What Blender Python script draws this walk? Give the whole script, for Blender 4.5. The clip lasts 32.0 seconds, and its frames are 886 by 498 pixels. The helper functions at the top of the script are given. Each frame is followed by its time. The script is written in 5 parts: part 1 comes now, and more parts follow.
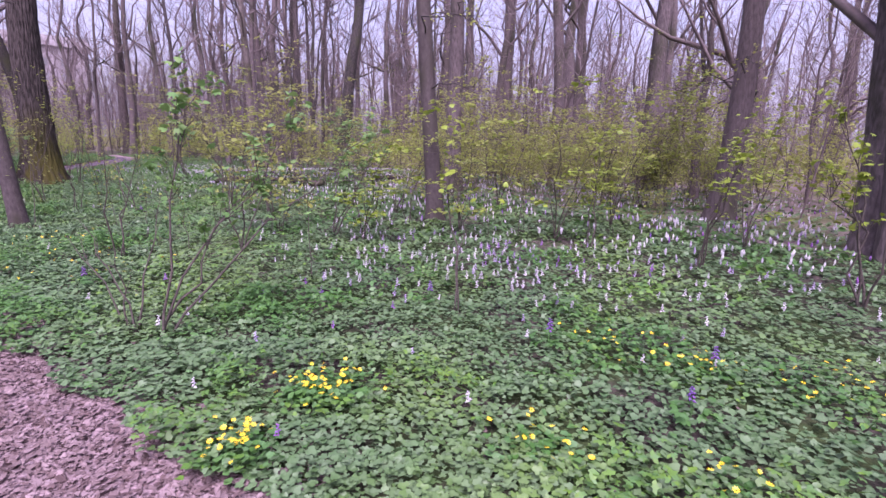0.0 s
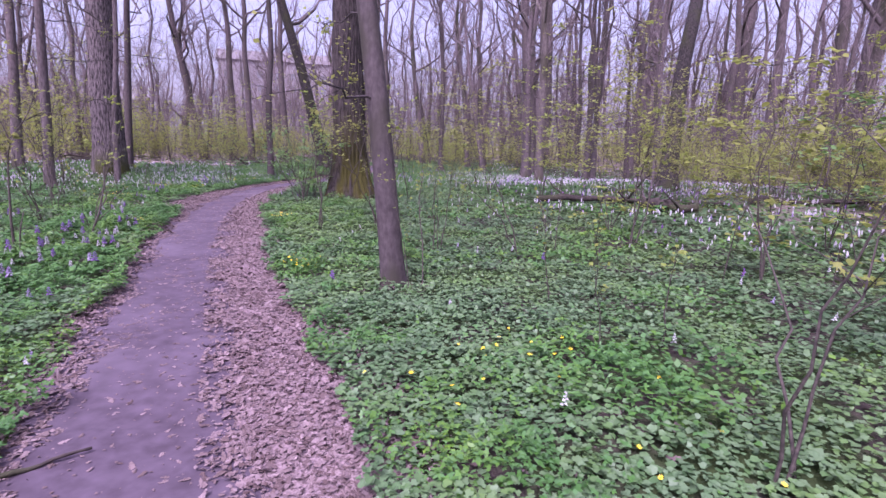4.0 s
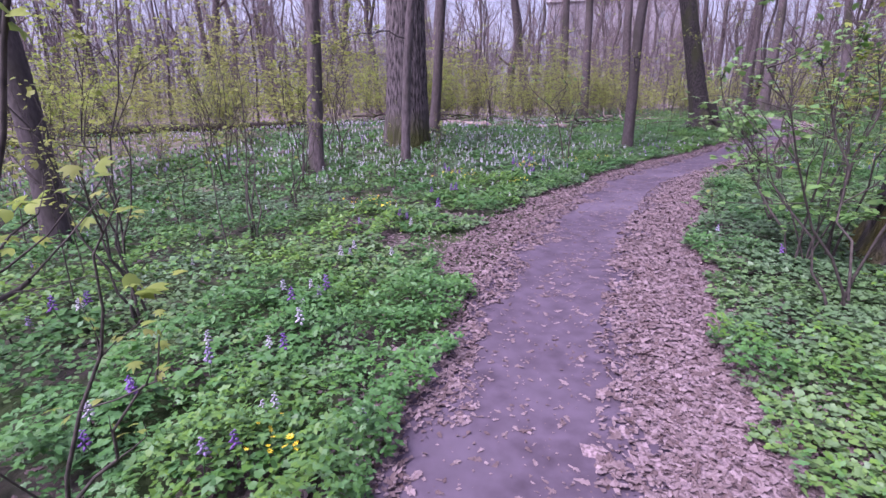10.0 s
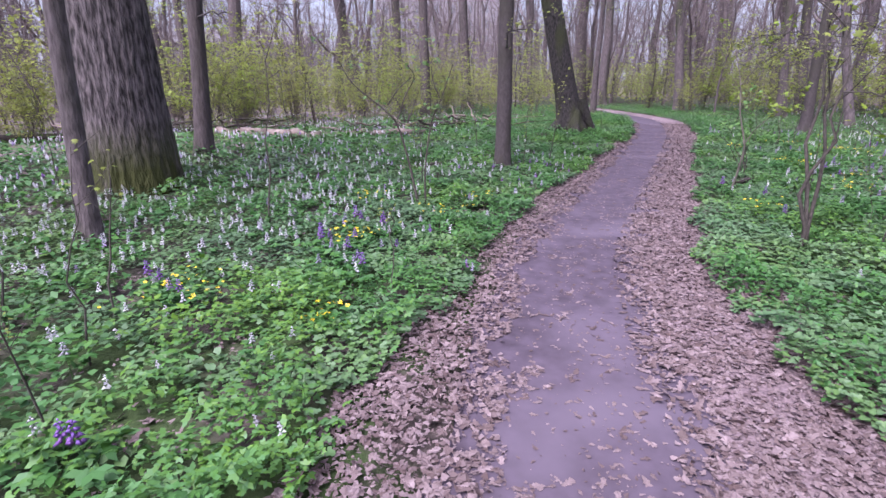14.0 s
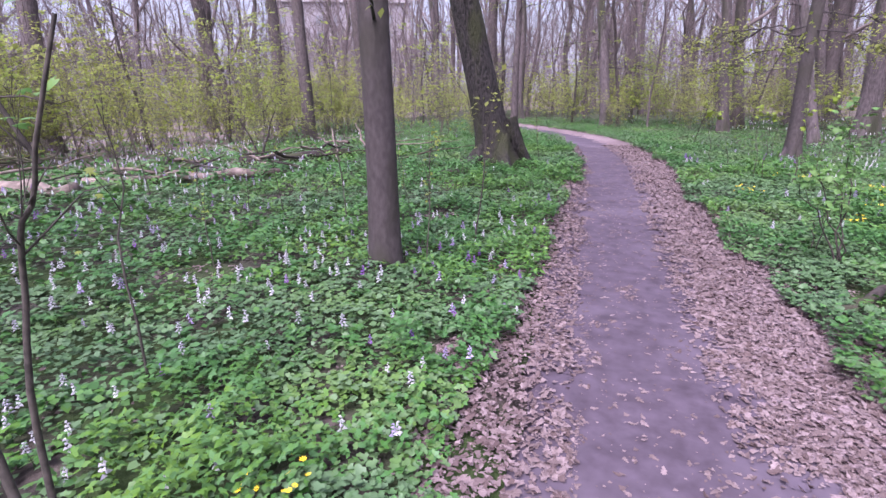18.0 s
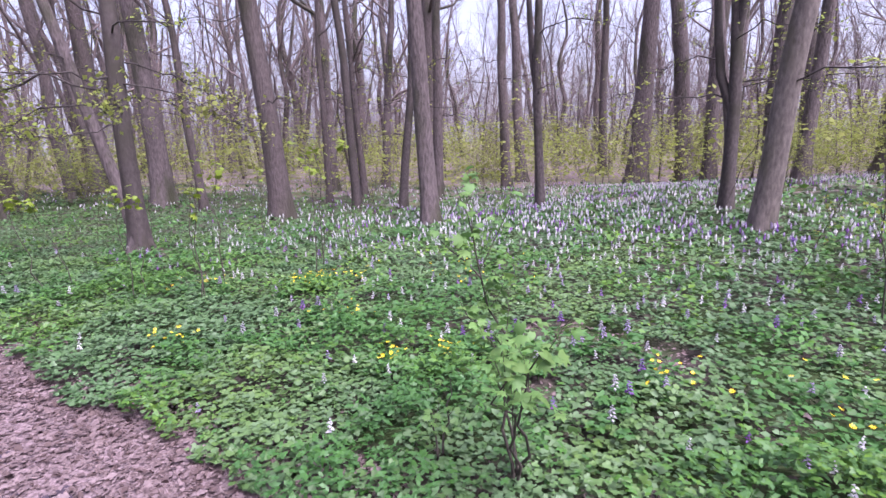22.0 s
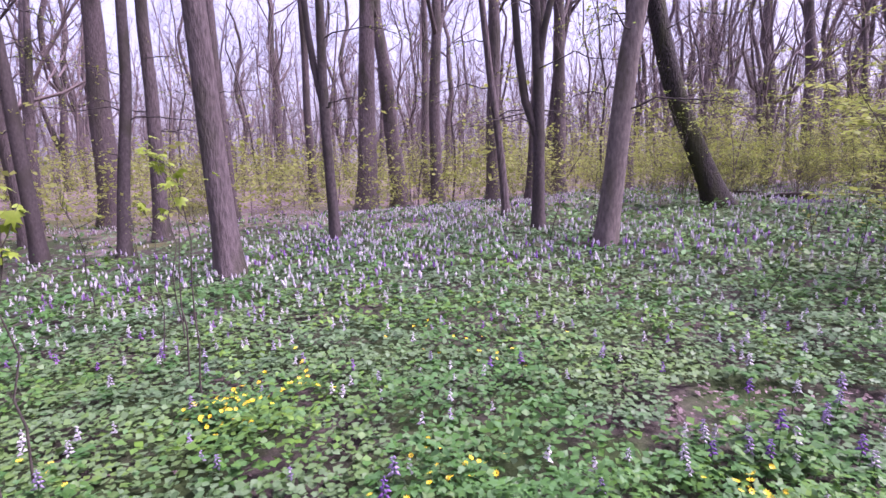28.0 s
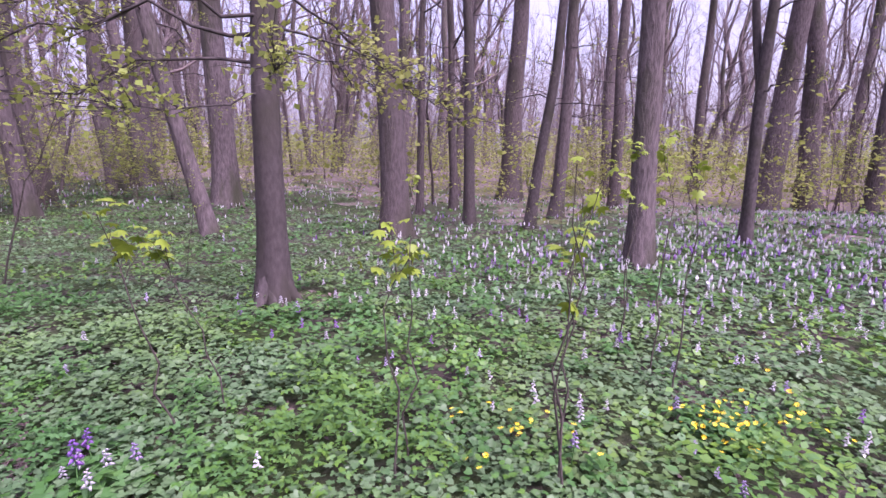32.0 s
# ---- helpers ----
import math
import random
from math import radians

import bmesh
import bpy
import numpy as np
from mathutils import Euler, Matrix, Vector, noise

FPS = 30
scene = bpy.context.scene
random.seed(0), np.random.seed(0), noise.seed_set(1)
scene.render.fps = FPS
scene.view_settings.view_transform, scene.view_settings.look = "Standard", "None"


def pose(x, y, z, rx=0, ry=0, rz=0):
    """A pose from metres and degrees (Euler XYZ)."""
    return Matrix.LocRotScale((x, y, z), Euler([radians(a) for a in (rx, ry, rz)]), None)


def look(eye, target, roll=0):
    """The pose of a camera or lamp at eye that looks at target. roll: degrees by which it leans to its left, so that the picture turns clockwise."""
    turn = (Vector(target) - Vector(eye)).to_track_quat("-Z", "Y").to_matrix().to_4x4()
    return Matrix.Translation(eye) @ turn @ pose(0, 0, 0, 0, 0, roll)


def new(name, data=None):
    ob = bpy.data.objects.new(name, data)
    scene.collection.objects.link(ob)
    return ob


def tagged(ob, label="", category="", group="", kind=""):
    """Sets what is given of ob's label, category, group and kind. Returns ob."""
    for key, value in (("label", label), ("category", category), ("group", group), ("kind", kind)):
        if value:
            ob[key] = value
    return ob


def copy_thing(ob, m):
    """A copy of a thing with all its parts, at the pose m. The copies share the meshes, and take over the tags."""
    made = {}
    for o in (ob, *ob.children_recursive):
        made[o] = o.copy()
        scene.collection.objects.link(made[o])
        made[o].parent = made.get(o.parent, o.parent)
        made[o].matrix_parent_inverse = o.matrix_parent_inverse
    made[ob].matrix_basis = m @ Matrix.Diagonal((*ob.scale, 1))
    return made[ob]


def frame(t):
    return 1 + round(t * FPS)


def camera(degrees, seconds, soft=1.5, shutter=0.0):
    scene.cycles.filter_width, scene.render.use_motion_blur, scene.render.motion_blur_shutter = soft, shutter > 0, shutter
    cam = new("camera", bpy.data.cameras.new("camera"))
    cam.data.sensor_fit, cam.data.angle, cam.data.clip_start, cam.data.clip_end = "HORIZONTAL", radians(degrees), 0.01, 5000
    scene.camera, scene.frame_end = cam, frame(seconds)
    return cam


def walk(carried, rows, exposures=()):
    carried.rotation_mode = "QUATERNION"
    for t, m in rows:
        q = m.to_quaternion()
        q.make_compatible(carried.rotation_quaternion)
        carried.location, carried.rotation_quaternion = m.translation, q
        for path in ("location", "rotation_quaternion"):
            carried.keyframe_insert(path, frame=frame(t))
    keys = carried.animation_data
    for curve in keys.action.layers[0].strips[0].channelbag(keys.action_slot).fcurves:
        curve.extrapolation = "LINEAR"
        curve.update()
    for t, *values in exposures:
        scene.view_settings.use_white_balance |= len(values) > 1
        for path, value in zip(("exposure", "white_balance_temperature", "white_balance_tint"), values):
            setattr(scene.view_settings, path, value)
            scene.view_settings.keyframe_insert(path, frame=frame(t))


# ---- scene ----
cam = camera(81.1, 32.0)
PATH = [
    (0.0, 0.260, -0.400, 1.515, 78.68, -1.38, 0.00),
    (0.5, -0.215, 0.005, 1.507, 79.06, -1.52, -0.58),
    (1.0, -0.664, 0.400, 1.490, 79.12, -0.89, 1.02),
    (1.5, -1.146, 0.755, 1.492, 79.99, -0.32, 5.15),
    (2.0, -1.757, 1.172, 1.504, 80.57, -0.54, 7.04),
    (2.5, -2.377, 1.721, 1.518, 79.96, -1.50, 10.00),
    (3.0, -3.025, 2.308, 1.506, 78.98, -0.99, 13.13),
    (3.5, -3.663, 2.784, 1.493, 78.59, -0.94, 16.55),
    (4.0, -4.241, 3.222, 1.502, 78.63, -1.19, 21.59),
    (4.5, -4.854, 3.672, 1.521, 77.51, -0.58, 24.38),
    (6.5, -6.875, 5.540, 1.512, 75.05, -0.55, 41.60),
    (7.0, -7.448, 6.000, 1.488, 74.62, 0.01, 45.20),
    (7.5, -7.986, 6.466, 1.499, 73.97, -0.68, 49.28),
    (8.0, -8.527, 6.967, 1.519, 73.20, 0.38, 51.34),
    (8.5, -9.040, 7.447, 1.515, 72.56, 0.07, 53.87),
    (9.0, -9.587, 7.997, 1.450, 73.27, 0.00, 55.37),
    (9.5, -9.959, 8.468, 1.491, 73.31, 0.49, 54.41),
    (10.0, -10.401, 8.977, 1.514, 73.08, 0.58, 54.67),
    (10.5, -10.867, 9.387, 1.508, 72.72, 0.87, 52.22),
    (11.0, -11.387, 9.840, 1.491, 72.72, 0.49, 50.35),
    (11.5, -11.891, 10.277, 1.479, 72.94, 0.08, 48.59),
    (12.0, -12.362, 10.675, 1.478, 72.95, 0.42, 45.03),
    (12.5, -12.782, 11.122, 1.488, 72.61, -0.04, 43.08),
    (13.0, -13.180, 11.610, 1.492, 71.93, 0.68, 39.72),
    (13.5, -13.536, 12.143, 1.506, 71.91, 0.30, 38.67),
    (14.0, -13.848, 12.637, 1.494, 72.30, 0.90, 37.42),
    (14.5, -14.163, 13.146, 1.480, 72.91, 0.98, 36.06),
    (16.5, -15.365, 15.120, 1.506, 73.40, 1.25, 37.65),
    (17.0, -15.615, 15.679, 1.489, 73.56, 1.90, 37.09),
    (17.5, -15.844, 16.243, 1.494, 73.70, 0.88, 34.53),
    (18.0, -16.025, 16.842, 1.493, 73.40, 1.36, 28.02),
    (18.5, -16.126, 17.442, 1.495, 74.25, 1.37, 20.71),
    (19.0, -16.283, 18.013, 1.476, 76.22, 2.34, 10.42),
    (19.5, -16.423, 18.524, 1.497, 76.58, 2.05, 0.72),
    (20.0, -16.509, 19.029, 1.490, 76.87, 2.73, -9.79),
    (20.5, -16.558, 19.502, 1.453, 77.63, 2.21, -19.86),
    (21.0, -16.612, 19.952, 1.460, 78.48, 1.11, -28.46),
    (21.5, -16.644, 20.366, 1.501, 77.74, 1.40, -37.28),
    (22.0, -16.668, 20.784, 1.520, 78.45, 1.87, -43.04),
    (22.5, -16.711, 21.197, 1.520, 79.00, 2.21, -50.96),
    (23.0, -16.712, 21.559, 1.517, 78.76, 1.80, -59.53),
    (23.5, -16.716, 21.933, 1.523, 79.09, 0.32, -66.25),
    (24.0, -16.727, 22.268, 1.504, 78.87, -0.19, -71.80),
    (24.5, -16.670, 22.555, 1.486, 79.10, -0.57, -73.74),
    (25.0, -16.613, 22.858, 1.479, 79.83, -1.68, -74.91),
    (25.5, -16.587, 23.157, 1.486, 80.29, -0.52, -76.85),
    (26.0, -16.538, 23.347, 1.457, 80.74, 0.28, -76.86),
    (26.5, -16.482, 23.522, 1.453, 80.99, 0.07, -76.29),
    (28.5, -16.478, 24.332, 1.488, 79.92, 1.33, -80.82),
    (29.0, -16.510, 24.545, 1.488, 79.37, 0.49, -81.80),
    (29.5, -16.649, 24.764, 1.518, 78.87, -0.13, -82.44),
    (30.0, -16.726, 24.856, 1.533, 79.01, -0.70, -75.11),
    (30.5, -16.726, 24.889, 1.533, 79.23, -0.83, -65.21),
    (31.0, -16.734, 24.925, 1.536, 79.20, -0.70, -56.05),
    (31.5, -16.736, 24.962, 1.523, 79.01, -0.84, -48.44),
    (32.0, -16.770, 24.986, 1.521, 78.87, -1.27, -41.55),
]
walk(cam, [(t, pose(*p)) for t, *p in PATH],
     exposures=((0.0, 1.6, 5850, 44), (6.0, 1.6, 5550, 47), (9.0, 1.6, 5550, 44), (12.5, 1.67, 5600, 20), (18.0, 1.93, 5700, 24), (21.0, 1.93, 5800, 22), (23.5, 1.93, 5850, 34), (26.0, 1.95, 5850, 43), (32.0, 1.87, 5850, 44)))

# ---- light ----
world = bpy.data.worlds.new("overcast_sky")
scene.world = world
world.use_nodes = True
sky = world.node_tree.nodes.new("ShaderNodeTexSky")
sky.sky_type, sky.sun_disc = "NISHITA", False
sky.sun_elevation, sky.sun_rotation = radians(58), radians(180)
sky.air_density, sky.dust_density, sky.ozone_density = 1.0, 6.0, 0.6
cloud = world.node_tree.nodes.new("ShaderNodeMix")  # an even veil of cloud over the whole sky
cloud.data_type = "RGBA"
cloud.inputs["Factor"].default_value = 0.65
cloud.inputs["B"].default_value = (1.75, 1.64, 1.95, 1)
world.node_tree.links.new(sky.outputs[0], cloud.inputs["A"])
world.node_tree.links.new(cloud.outputs["Result"], world.node_tree.nodes["Background"].inputs[0])
world.node_tree.nodes["Background"].inputs[1].default_value = 0.15
sun = new("sun", bpy.data.lights.new("sun", "SUN"))
sun.data.energy, sun.data.angle, sun.data.color = 2.5, radians(45), (1.0, 0.97, 0.93)
sun.matrix_world = look((0, -16, 25.6), (0, 0, 0))



# ---- mesh helpers ----
def mesh_of(name, chunks, material=None, smooth=True):
    """One mesh from (vertices, faces) arrays."""
    me = bpy.data.meshes.new(name)
    vs, ls, ss, off, at = [], [], [], 0, 0
    for v, f in chunks:
        v, f = np.asarray(v, np.float32), np.asarray(f, np.int32)
        vs.append(v)
        ls.append((f + off).ravel())
        ss.append(at + np.arange(len(f)) * f.shape[1])
        off += len(v)
        at += f.size
    v, l, s = np.concatenate(vs), np.concatenate(ls), np.concatenate(ss)
    me.vertices.add(len(v))
    me.vertices.foreach_set("co", v.ravel())
    me.loops.add(len(l))
    me.loops.foreach_set("vertex_index", l.astype(np.int32))
    me.polygons.add(len(s))
    me.polygons.foreach_set("loop_start", s.astype(np.int32))
    me.update(calc_edges=True)
    me.polygons.foreach_set("use_smooth", np.full(len(s), smooth))
    if material:
        me.materials.append(material)
    return me


def part(name, me, parent=None, label=""):
    ob = new(name, me)
    ob.parent = parent
    return tagged(ob, label)


def thing(name, label, category, group="", kind="", at=(0, 0, 0)):
    ob = new(name)
    ob.empty_display_size = 0.2
    ob.location = at
    return tagged(ob, label, category, group, kind)


def tubes(pts, rad, sides):
    """Tapered tubes along N lines of K points."""
    pts, rad = np.asarray(pts, float), np.asarray(rad, float)
    n, k, _ = pts.shape
    tan = np.gradient(pts, axis=1)
    tan /= np.linalg.norm(tan, axis=2, keepdims=True) + 1e-9
    ref = np.where(np.abs(tan[:, :1, 2:]) > 0.8, (1.0, 0, 0), (0, 0, 1.0))
    u = np.cross(tan, np.broadcast_to(ref, tan.shape))
    u /= np.linalg.norm(u, axis=2, keepdims=True) + 1e-9
    w = np.cross(tan, u)
    a = np.arange(sides) * 2 * np.pi / sides
    ring = np.cos(a)[:, None] * u[:, :, None, :] + np.sin(a)[:, None] * w[:, :, None, :]
    v = (pts[:, :, None, :] + rad[:, :, None, None] * ring).reshape(-1, 3)
    i, j, m = np.meshgrid(np.arange(n), np.arange(k - 1), np.arange(sides), indexing="ij")
    b, m2 = (i * k + j) * sides, (m + 1) % sides
    f = np.stack([b + m, b + m2, b + sides + m2, b + sides + m], -1).reshape(-1, 4)
    return v, f


def scatter(shape, faces, where, size, yaw, tilt, about):
    """Copies of a small flat shape: where (N,3), size, yaw, tilt about a level axis."""
    shape = np.asarray(shape, float)
    p = shape[None] * np.asarray(size)[:, None, None] if np.ndim(size) else np.repeat(shape[None] * size, len(where), 0)
    cy, sy = np.cos(yaw)[:, None], np.sin(yaw)[:, None]
    x, y, z = p[..., 0] * cy - p[..., 1] * sy, p[..., 0] * sy + p[..., 1] * cy, p[..., 2]
    ax, ay = np.cos(about)[:, None], np.sin(about)[:, None]
    ct, st = np.cos(tilt)[:, None], np.sin(tilt)[:, None]
    along, across = x * ax + y * ay, -x * ay + y * ax
    across, z = across * ct - z * st, across * st + z * ct
    x, y = along * ax - across * ay, along * ay + across * ax
    v = np.stack([x, y, z], -1) + np.asarray(where)[:, None, :]
    f = np.asarray(faces)[None] + (np.arange(len(where)) * len(shape))[:, None, None]
    return v.reshape(-1, 3), f.reshape(-1, np.shape(faces)[1])


def waves(x, y, size, seed, n=7):
    """Smooth patches between about -1 and 1."""
    r = np.random.default_rng(seed)
    a, ph, fr = r.uniform(0, 2 * np.pi, n), r.uniform(0, 2 * np.pi, n), r.uniform(0.6, 1.7, n) / size * 2 * np.pi
    return sum(np.sin((x * np.cos(b) + y * np.sin(b)) * c + d) for b, c, d in zip(a, fr, ph)) / n * 1.9


# ---- the lie of the land ----
BUMPS = ((-11.7, 15.2, 0.16), (-19.5, 19.0, -0.22), (-24.0, 17.0, 0.54), (-21.0, 28.0, 0.22), (0.0, 10.0, 0.17), (6.0, 11.0, 0.07),
         (-8.5, 36.0, -0.31), (-3.0, 22.0, 0.34), (-8.0, 25.5, -0.11), (-14.0, 30.0, -0.02), (-18.0, 9.5, -0.08), (-7.0, 10.0, -0.07),
         (5.5, 32.0, -0.5), (0.5, 41.0, -0.6), (12.0, 31.0, -0.4))


def land(x, y):
    z = 0.0 * x
    for bx, by, bz in BUMPS:
        z = z + bz * np.exp(-((x - bx) ** 2 + (y - by) ** 2) / (2 * 4.5**2))
    return z


LINE = ((9.26, -6.9), (4.76, -3.4), (0.86, -0.5), (-1.57, 1.24), (-3.51, 2.55), (-5.38, 4.15), (-7.36, 6.1), (-9.2, 7.95), (-11.4, 10.4), (-13.0, 12.5),
        (-14.1, 14.4), (-15.2, 16.7), (-15.85, 19.2), (-16.4, 21.6), (-17.0, 24.4), (-17.7, 27.4), (-18.9, 31), (-20.8, 35), (-24, 39.5), (-29, 45))


def smooth_line(points, steps):
    p = np.array([points[0], *points, points[-1]], float)
    out = []
    for a, b, c, d in zip(p, p[1:], p[2:], p[3:]):
        t = np.linspace(0, 1, steps, endpoint=False)[:, None]
        out.append(0.5 * (2 * b + (c - a) * t + (2 * a - 5 * b + 4 * c - d) * t**2 + (3 * b - a - 3 * c + d) * t**3))
    return np.concatenate(out)


TRAIL = smooth_line(LINE, 10)
TRAIL_DIR = np.gradient(TRAIL, axis=0)
TRAIL_DIR /= np.linalg.norm(TRAIL_DIR, axis=1, keepdims=True)
TRAIL_RIGHT = np.stack([TRAIL_DIR[:, 1], -TRAIL_DIR[:, 0]], -1)


def beside(x, y):
    """How far to the right of the trail's middle (left: negative)."""
    x, y = np.asarray(x, float), np.asarray(y, float)
    out = np.empty(len(x))
    for a in range(0, len(x), 20000):
        dx, dy = x[a:a + 20000, None] - TRAIL[:, 0], y[a:a + 20000, None] - TRAIL[:, 1]
        d2 = dx * dx + dy * dy
        i = d2.argmin(1)
        k = np.arange(len(i))
        side = dx[k, i] * TRAIL_RIGHT[i, 0] + dy[k, i] * TRAIL_RIGHT[i, 1]
        out[a:a + 20000] = np.sqrt(d2[k, i]) * np.where(side >= 0, 1, -1)
    return out


WALKED = TRAIL[(TRAIL[:, 1] > -1) & (TRAIL[:, 1] < 27)]


def from_walk(x, y):
    """How far from the stretch of the trail that lies in the open wood."""
    return np.min([np.hypot(np.asarray(x, float) - a, np.asarray(y, float) - b) for a, b in WALKED[::3]], axis=0)


def left_litter(x, y):
    """How far the dry leaves reach out on the trail's left."""
    return 0.12 + 0.5 * np.exp(-((x + 15.0) ** 2 + (y - 13.6) ** 2) / 2.2) + 0.65 * np.exp(-((x + 14.2) ** 2 + (y - 11.9) ** 2) / 0.7) + 0.28 * np.exp(-((x + 17) ** 2 / 9 + (y - 19) ** 2 / 16))


# bare patches in the undergrowth: x, y, half length, half width, turn
BARE = ((-14.5, 29.6, 0.45, 0.3, 0.2), (-14.4, 11.8, 0.5, 0.28, 0.5), (-17.05, 12.3, 0.5, 0.22, 2.4), (-17.2, 17.4, 0.35, 0.14, 1.2), (-19.75, 19.4, 0.45, 0.18, 0.9), (-10.5, 6.3, 0.3, 0.2, 0.4), (-12.9, 7.0, 0.22, 0.14, 0.9), (-12.5, 8.5, 0.25, 0.15, 0.2), (-19.0, 22.2, 0.35, 0.15, 0.6), (-13.4, 23.0, 0.55, 0.28, 2.2), (-13.25, 22.2, 0.30, 0.2, 1.2), (-14.3, 22.55, 0.18, 0.14, 0.4), (1.76, 6.80, 0.7, 0.3, 0.1), (-6.54, 8.00, 0.28, 0.18, 0.4),
        (-10.5, 11.6, 0.25, 0.16, 0.9), (-17.8, 14.05, 0.4, 0.12, 2.7), (-16.0, 13.4, 0.3, 0.12, 0.6), (-12.9, 8.2, 0.22, 0.13, 0.2), (-15.0, 21.2, 0.3, 0.12, 1.8),
        (-14.9, 11.6, 0.35, 0.2, 2.6), (-15.3, 12.75, 0.4, 0.16, 0.4), (-16.9, 12.5, 0.45, 0.15, 2.4), (-15.9, 11.6, 0.25, 0.15, 1.0))


def bare(x, y):
    hit = np.zeros(np.shape(x), bool)
    for bx, by, ra, rb, turn in BARE:
        u, w = (x - bx) * np.cos(turn) + (y - by) * np.sin(turn), -(x - bx) * np.sin(turn) + (y - by) * np.cos(turn)
        hit |= (u / ra) ** 2 + (w / rb) ** 2 < 1 + 0.35 * waves(x, y, 0.35, 77)
    open_left = 0.8 * np.exp(-((x + 10.6) ** 2 + (y - 6.6) ** 2) / 4) + 1.2 * np.exp(-((x + 15.8) ** 2 + (y - 12.3) ** 2) / 9) + 0.6 * np.exp(-((x + 17.5) ** 2 + (y - 17.0) ** 2) / 9) + 0.45 * np.exp(-((x + 17.2) ** 2 + (y - 20.5) ** 2) / 4) + 0.35 * np.exp(-((x + 14.2) ** 2 + (y - 25) ** 2) / 9)
    return hit | (waves(x, y, 0.75, 78) + 0.55 * waves(x, y, 0.28, 79) > 1.6 - 0.85 * open_left)


# ---- materials ----
def surface(name, a, b, grain, rough=0.8, big=None, big_size=0.4, big_share=0.5, bump=0.3, bump_depth=0.01, stretch=(1, 1, 1), island=None, piece=None, spec=0.3, glow_through=0.0, detail=6, lo=0.3, hi=0.7, vary=0.75, big_top=0.0):
    """a and b mixed by fine grain; big laid over in larger patches; island, piece: a further colour by loose piece or by object."""
    m = bpy.data.materials.new(name)
    m.use_nodes = True
    nodes, links = m.node_tree.nodes, m.node_tree.links
    bsdf = nodes["Principled BSDF"]
    at = nodes.new("ShaderNodeTexCoord")
    mp = nodes.new("ShaderNodeMapping")
    mp.inputs["Scale"].default_value = stretch
    links.new(at.outputs["Object"], mp.inputs["Vector"])

    def noise_of(scale, det, lo, hi):
        n = nodes.new("ShaderNodeTexNoise")
        n.inputs["Scale"].default_value, n.inputs["Detail"].default_value = scale, det
        links.new(mp.outputs[0], n.inputs["Vector"])
        r = nodes.new("ShaderNodeMapRange")
        r.inputs["From Min"].default_value, r.inputs["From Max"].default_value = lo, hi
        links.new(n.outputs["Fac"], r.inputs["Value"])
        return n, r.outputs["Result"]

    def blend(f, c1, c2):
        x = nodes.new("ShaderNodeMix")
        x.data_type = "RGBA"
        for socket, value in ((x.inputs["Factor"], f), (x.inputs["A"], c1), (x.inputs["B"], c2)):
            if hasattr(value, "links"):
                links.new(value, socket)
            elif isinstance(value, tuple):
                socket.default_value = (*value, 1)
            else:
                socket.default_value = value
        return x.outputs["Result"]

    fine, f = noise_of(grain, detail, lo, hi)
    colour = blend(f, a, b)
    if big:
        _, g = noise_of(big_size, 4, 0.62 - big_share * 0.3, 0.78 - big_share * 0.3)
        if big_top:  # the growth ends about this high above the foot
            axis = nodes.new("ShaderNodeSeparateXYZ")
            links.new(at.outputs["Object"], axis.inputs[0])
            up = nodes.new("ShaderNodeMapRange")
            up.inputs["From Min"].default_value, up.inputs["From Max"].default_value = big_top, 0.3 * big_top
            links.new(axis.outputs["Z"], up.inputs["Value"])
            grown = nodes.new("ShaderNodeMath")
            grown.operation = "MULTIPLY"
            links.new(g, grown.inputs[0])
            links.new(up.outputs["Result"], grown.inputs[1])
            g = grown.outputs[0]
        colour = blend(g, colour, big)
    if island:
        geo = nodes.new("ShaderNodeNewGeometry")
        colour = blend(geo.outputs["Random Per Island"], colour, blend(vary, colour, island))
    if piece:
        info = nodes.new("ShaderNodeObjectInfo")
        colour = blend(info.outputs["Random"], colour, blend(0.6, colour, piece))
    links.new(colour, bsdf.inputs["Base Color"])
    bsdf.inputs["Roughness"].default_value = rough
    bsdf.inputs["Specular IOR Level"].default_value = spec
    if bump:
        bp = nodes.new("ShaderNodeBump")
        bp.inputs["Strength"].default_value, bp.inputs["Distance"].default_value = bump, bump_depth
        links.new(fine.outputs["Fac"], bp.inputs["Height"])
        links.new(bp.outputs[0], bsdf.inputs["Normal"])
    if glow_through:
        tr = nodes.new("ShaderNodeBsdfTranslucent")
        links.new(colour, tr.inputs["Color"])
        mx = nodes.new("ShaderNodeMixShader")
        mx.inputs[0].default_value = glow_through
        links.new(bsdf.outputs[0], mx.inputs[1])
        links.new(tr.outputs[0], mx.inputs[2])
        links.new(mx.outputs[0], nodes["Material Output"].inputs["Surface"])
    return m


SOIL = surface("forest_soil", (0.022, 0.017, 0.016), (0.09, 0.068, 0.063), 16, 0.95, big=(0.034, 0.052, 0.016), big_size=1.6, big_share=0.75, bump=0.8, bump_depth=0.03)
OLD_LEAVES = surface("old_leaf_floor", (0.075, 0.052, 0.053), (0.25, 0.187, 0.197), 9, 0.9, big=(0.085, 0.085, 0.034), big_size=0.5, big_share=0.55, bump=0.8, bump_depth=0.03, detail=12, lo=0.35, hi=0.66)
DIRT = surface("trodden_dirt", (0.046, 0.032, 0.046), (0.085, 0.062, 0.088), 9, 0.92, big=(0.104, 0.079, 0.108), big_size=0.8, big_share=0.4, bump=0.16, bump_depth=0.006, detail=12)
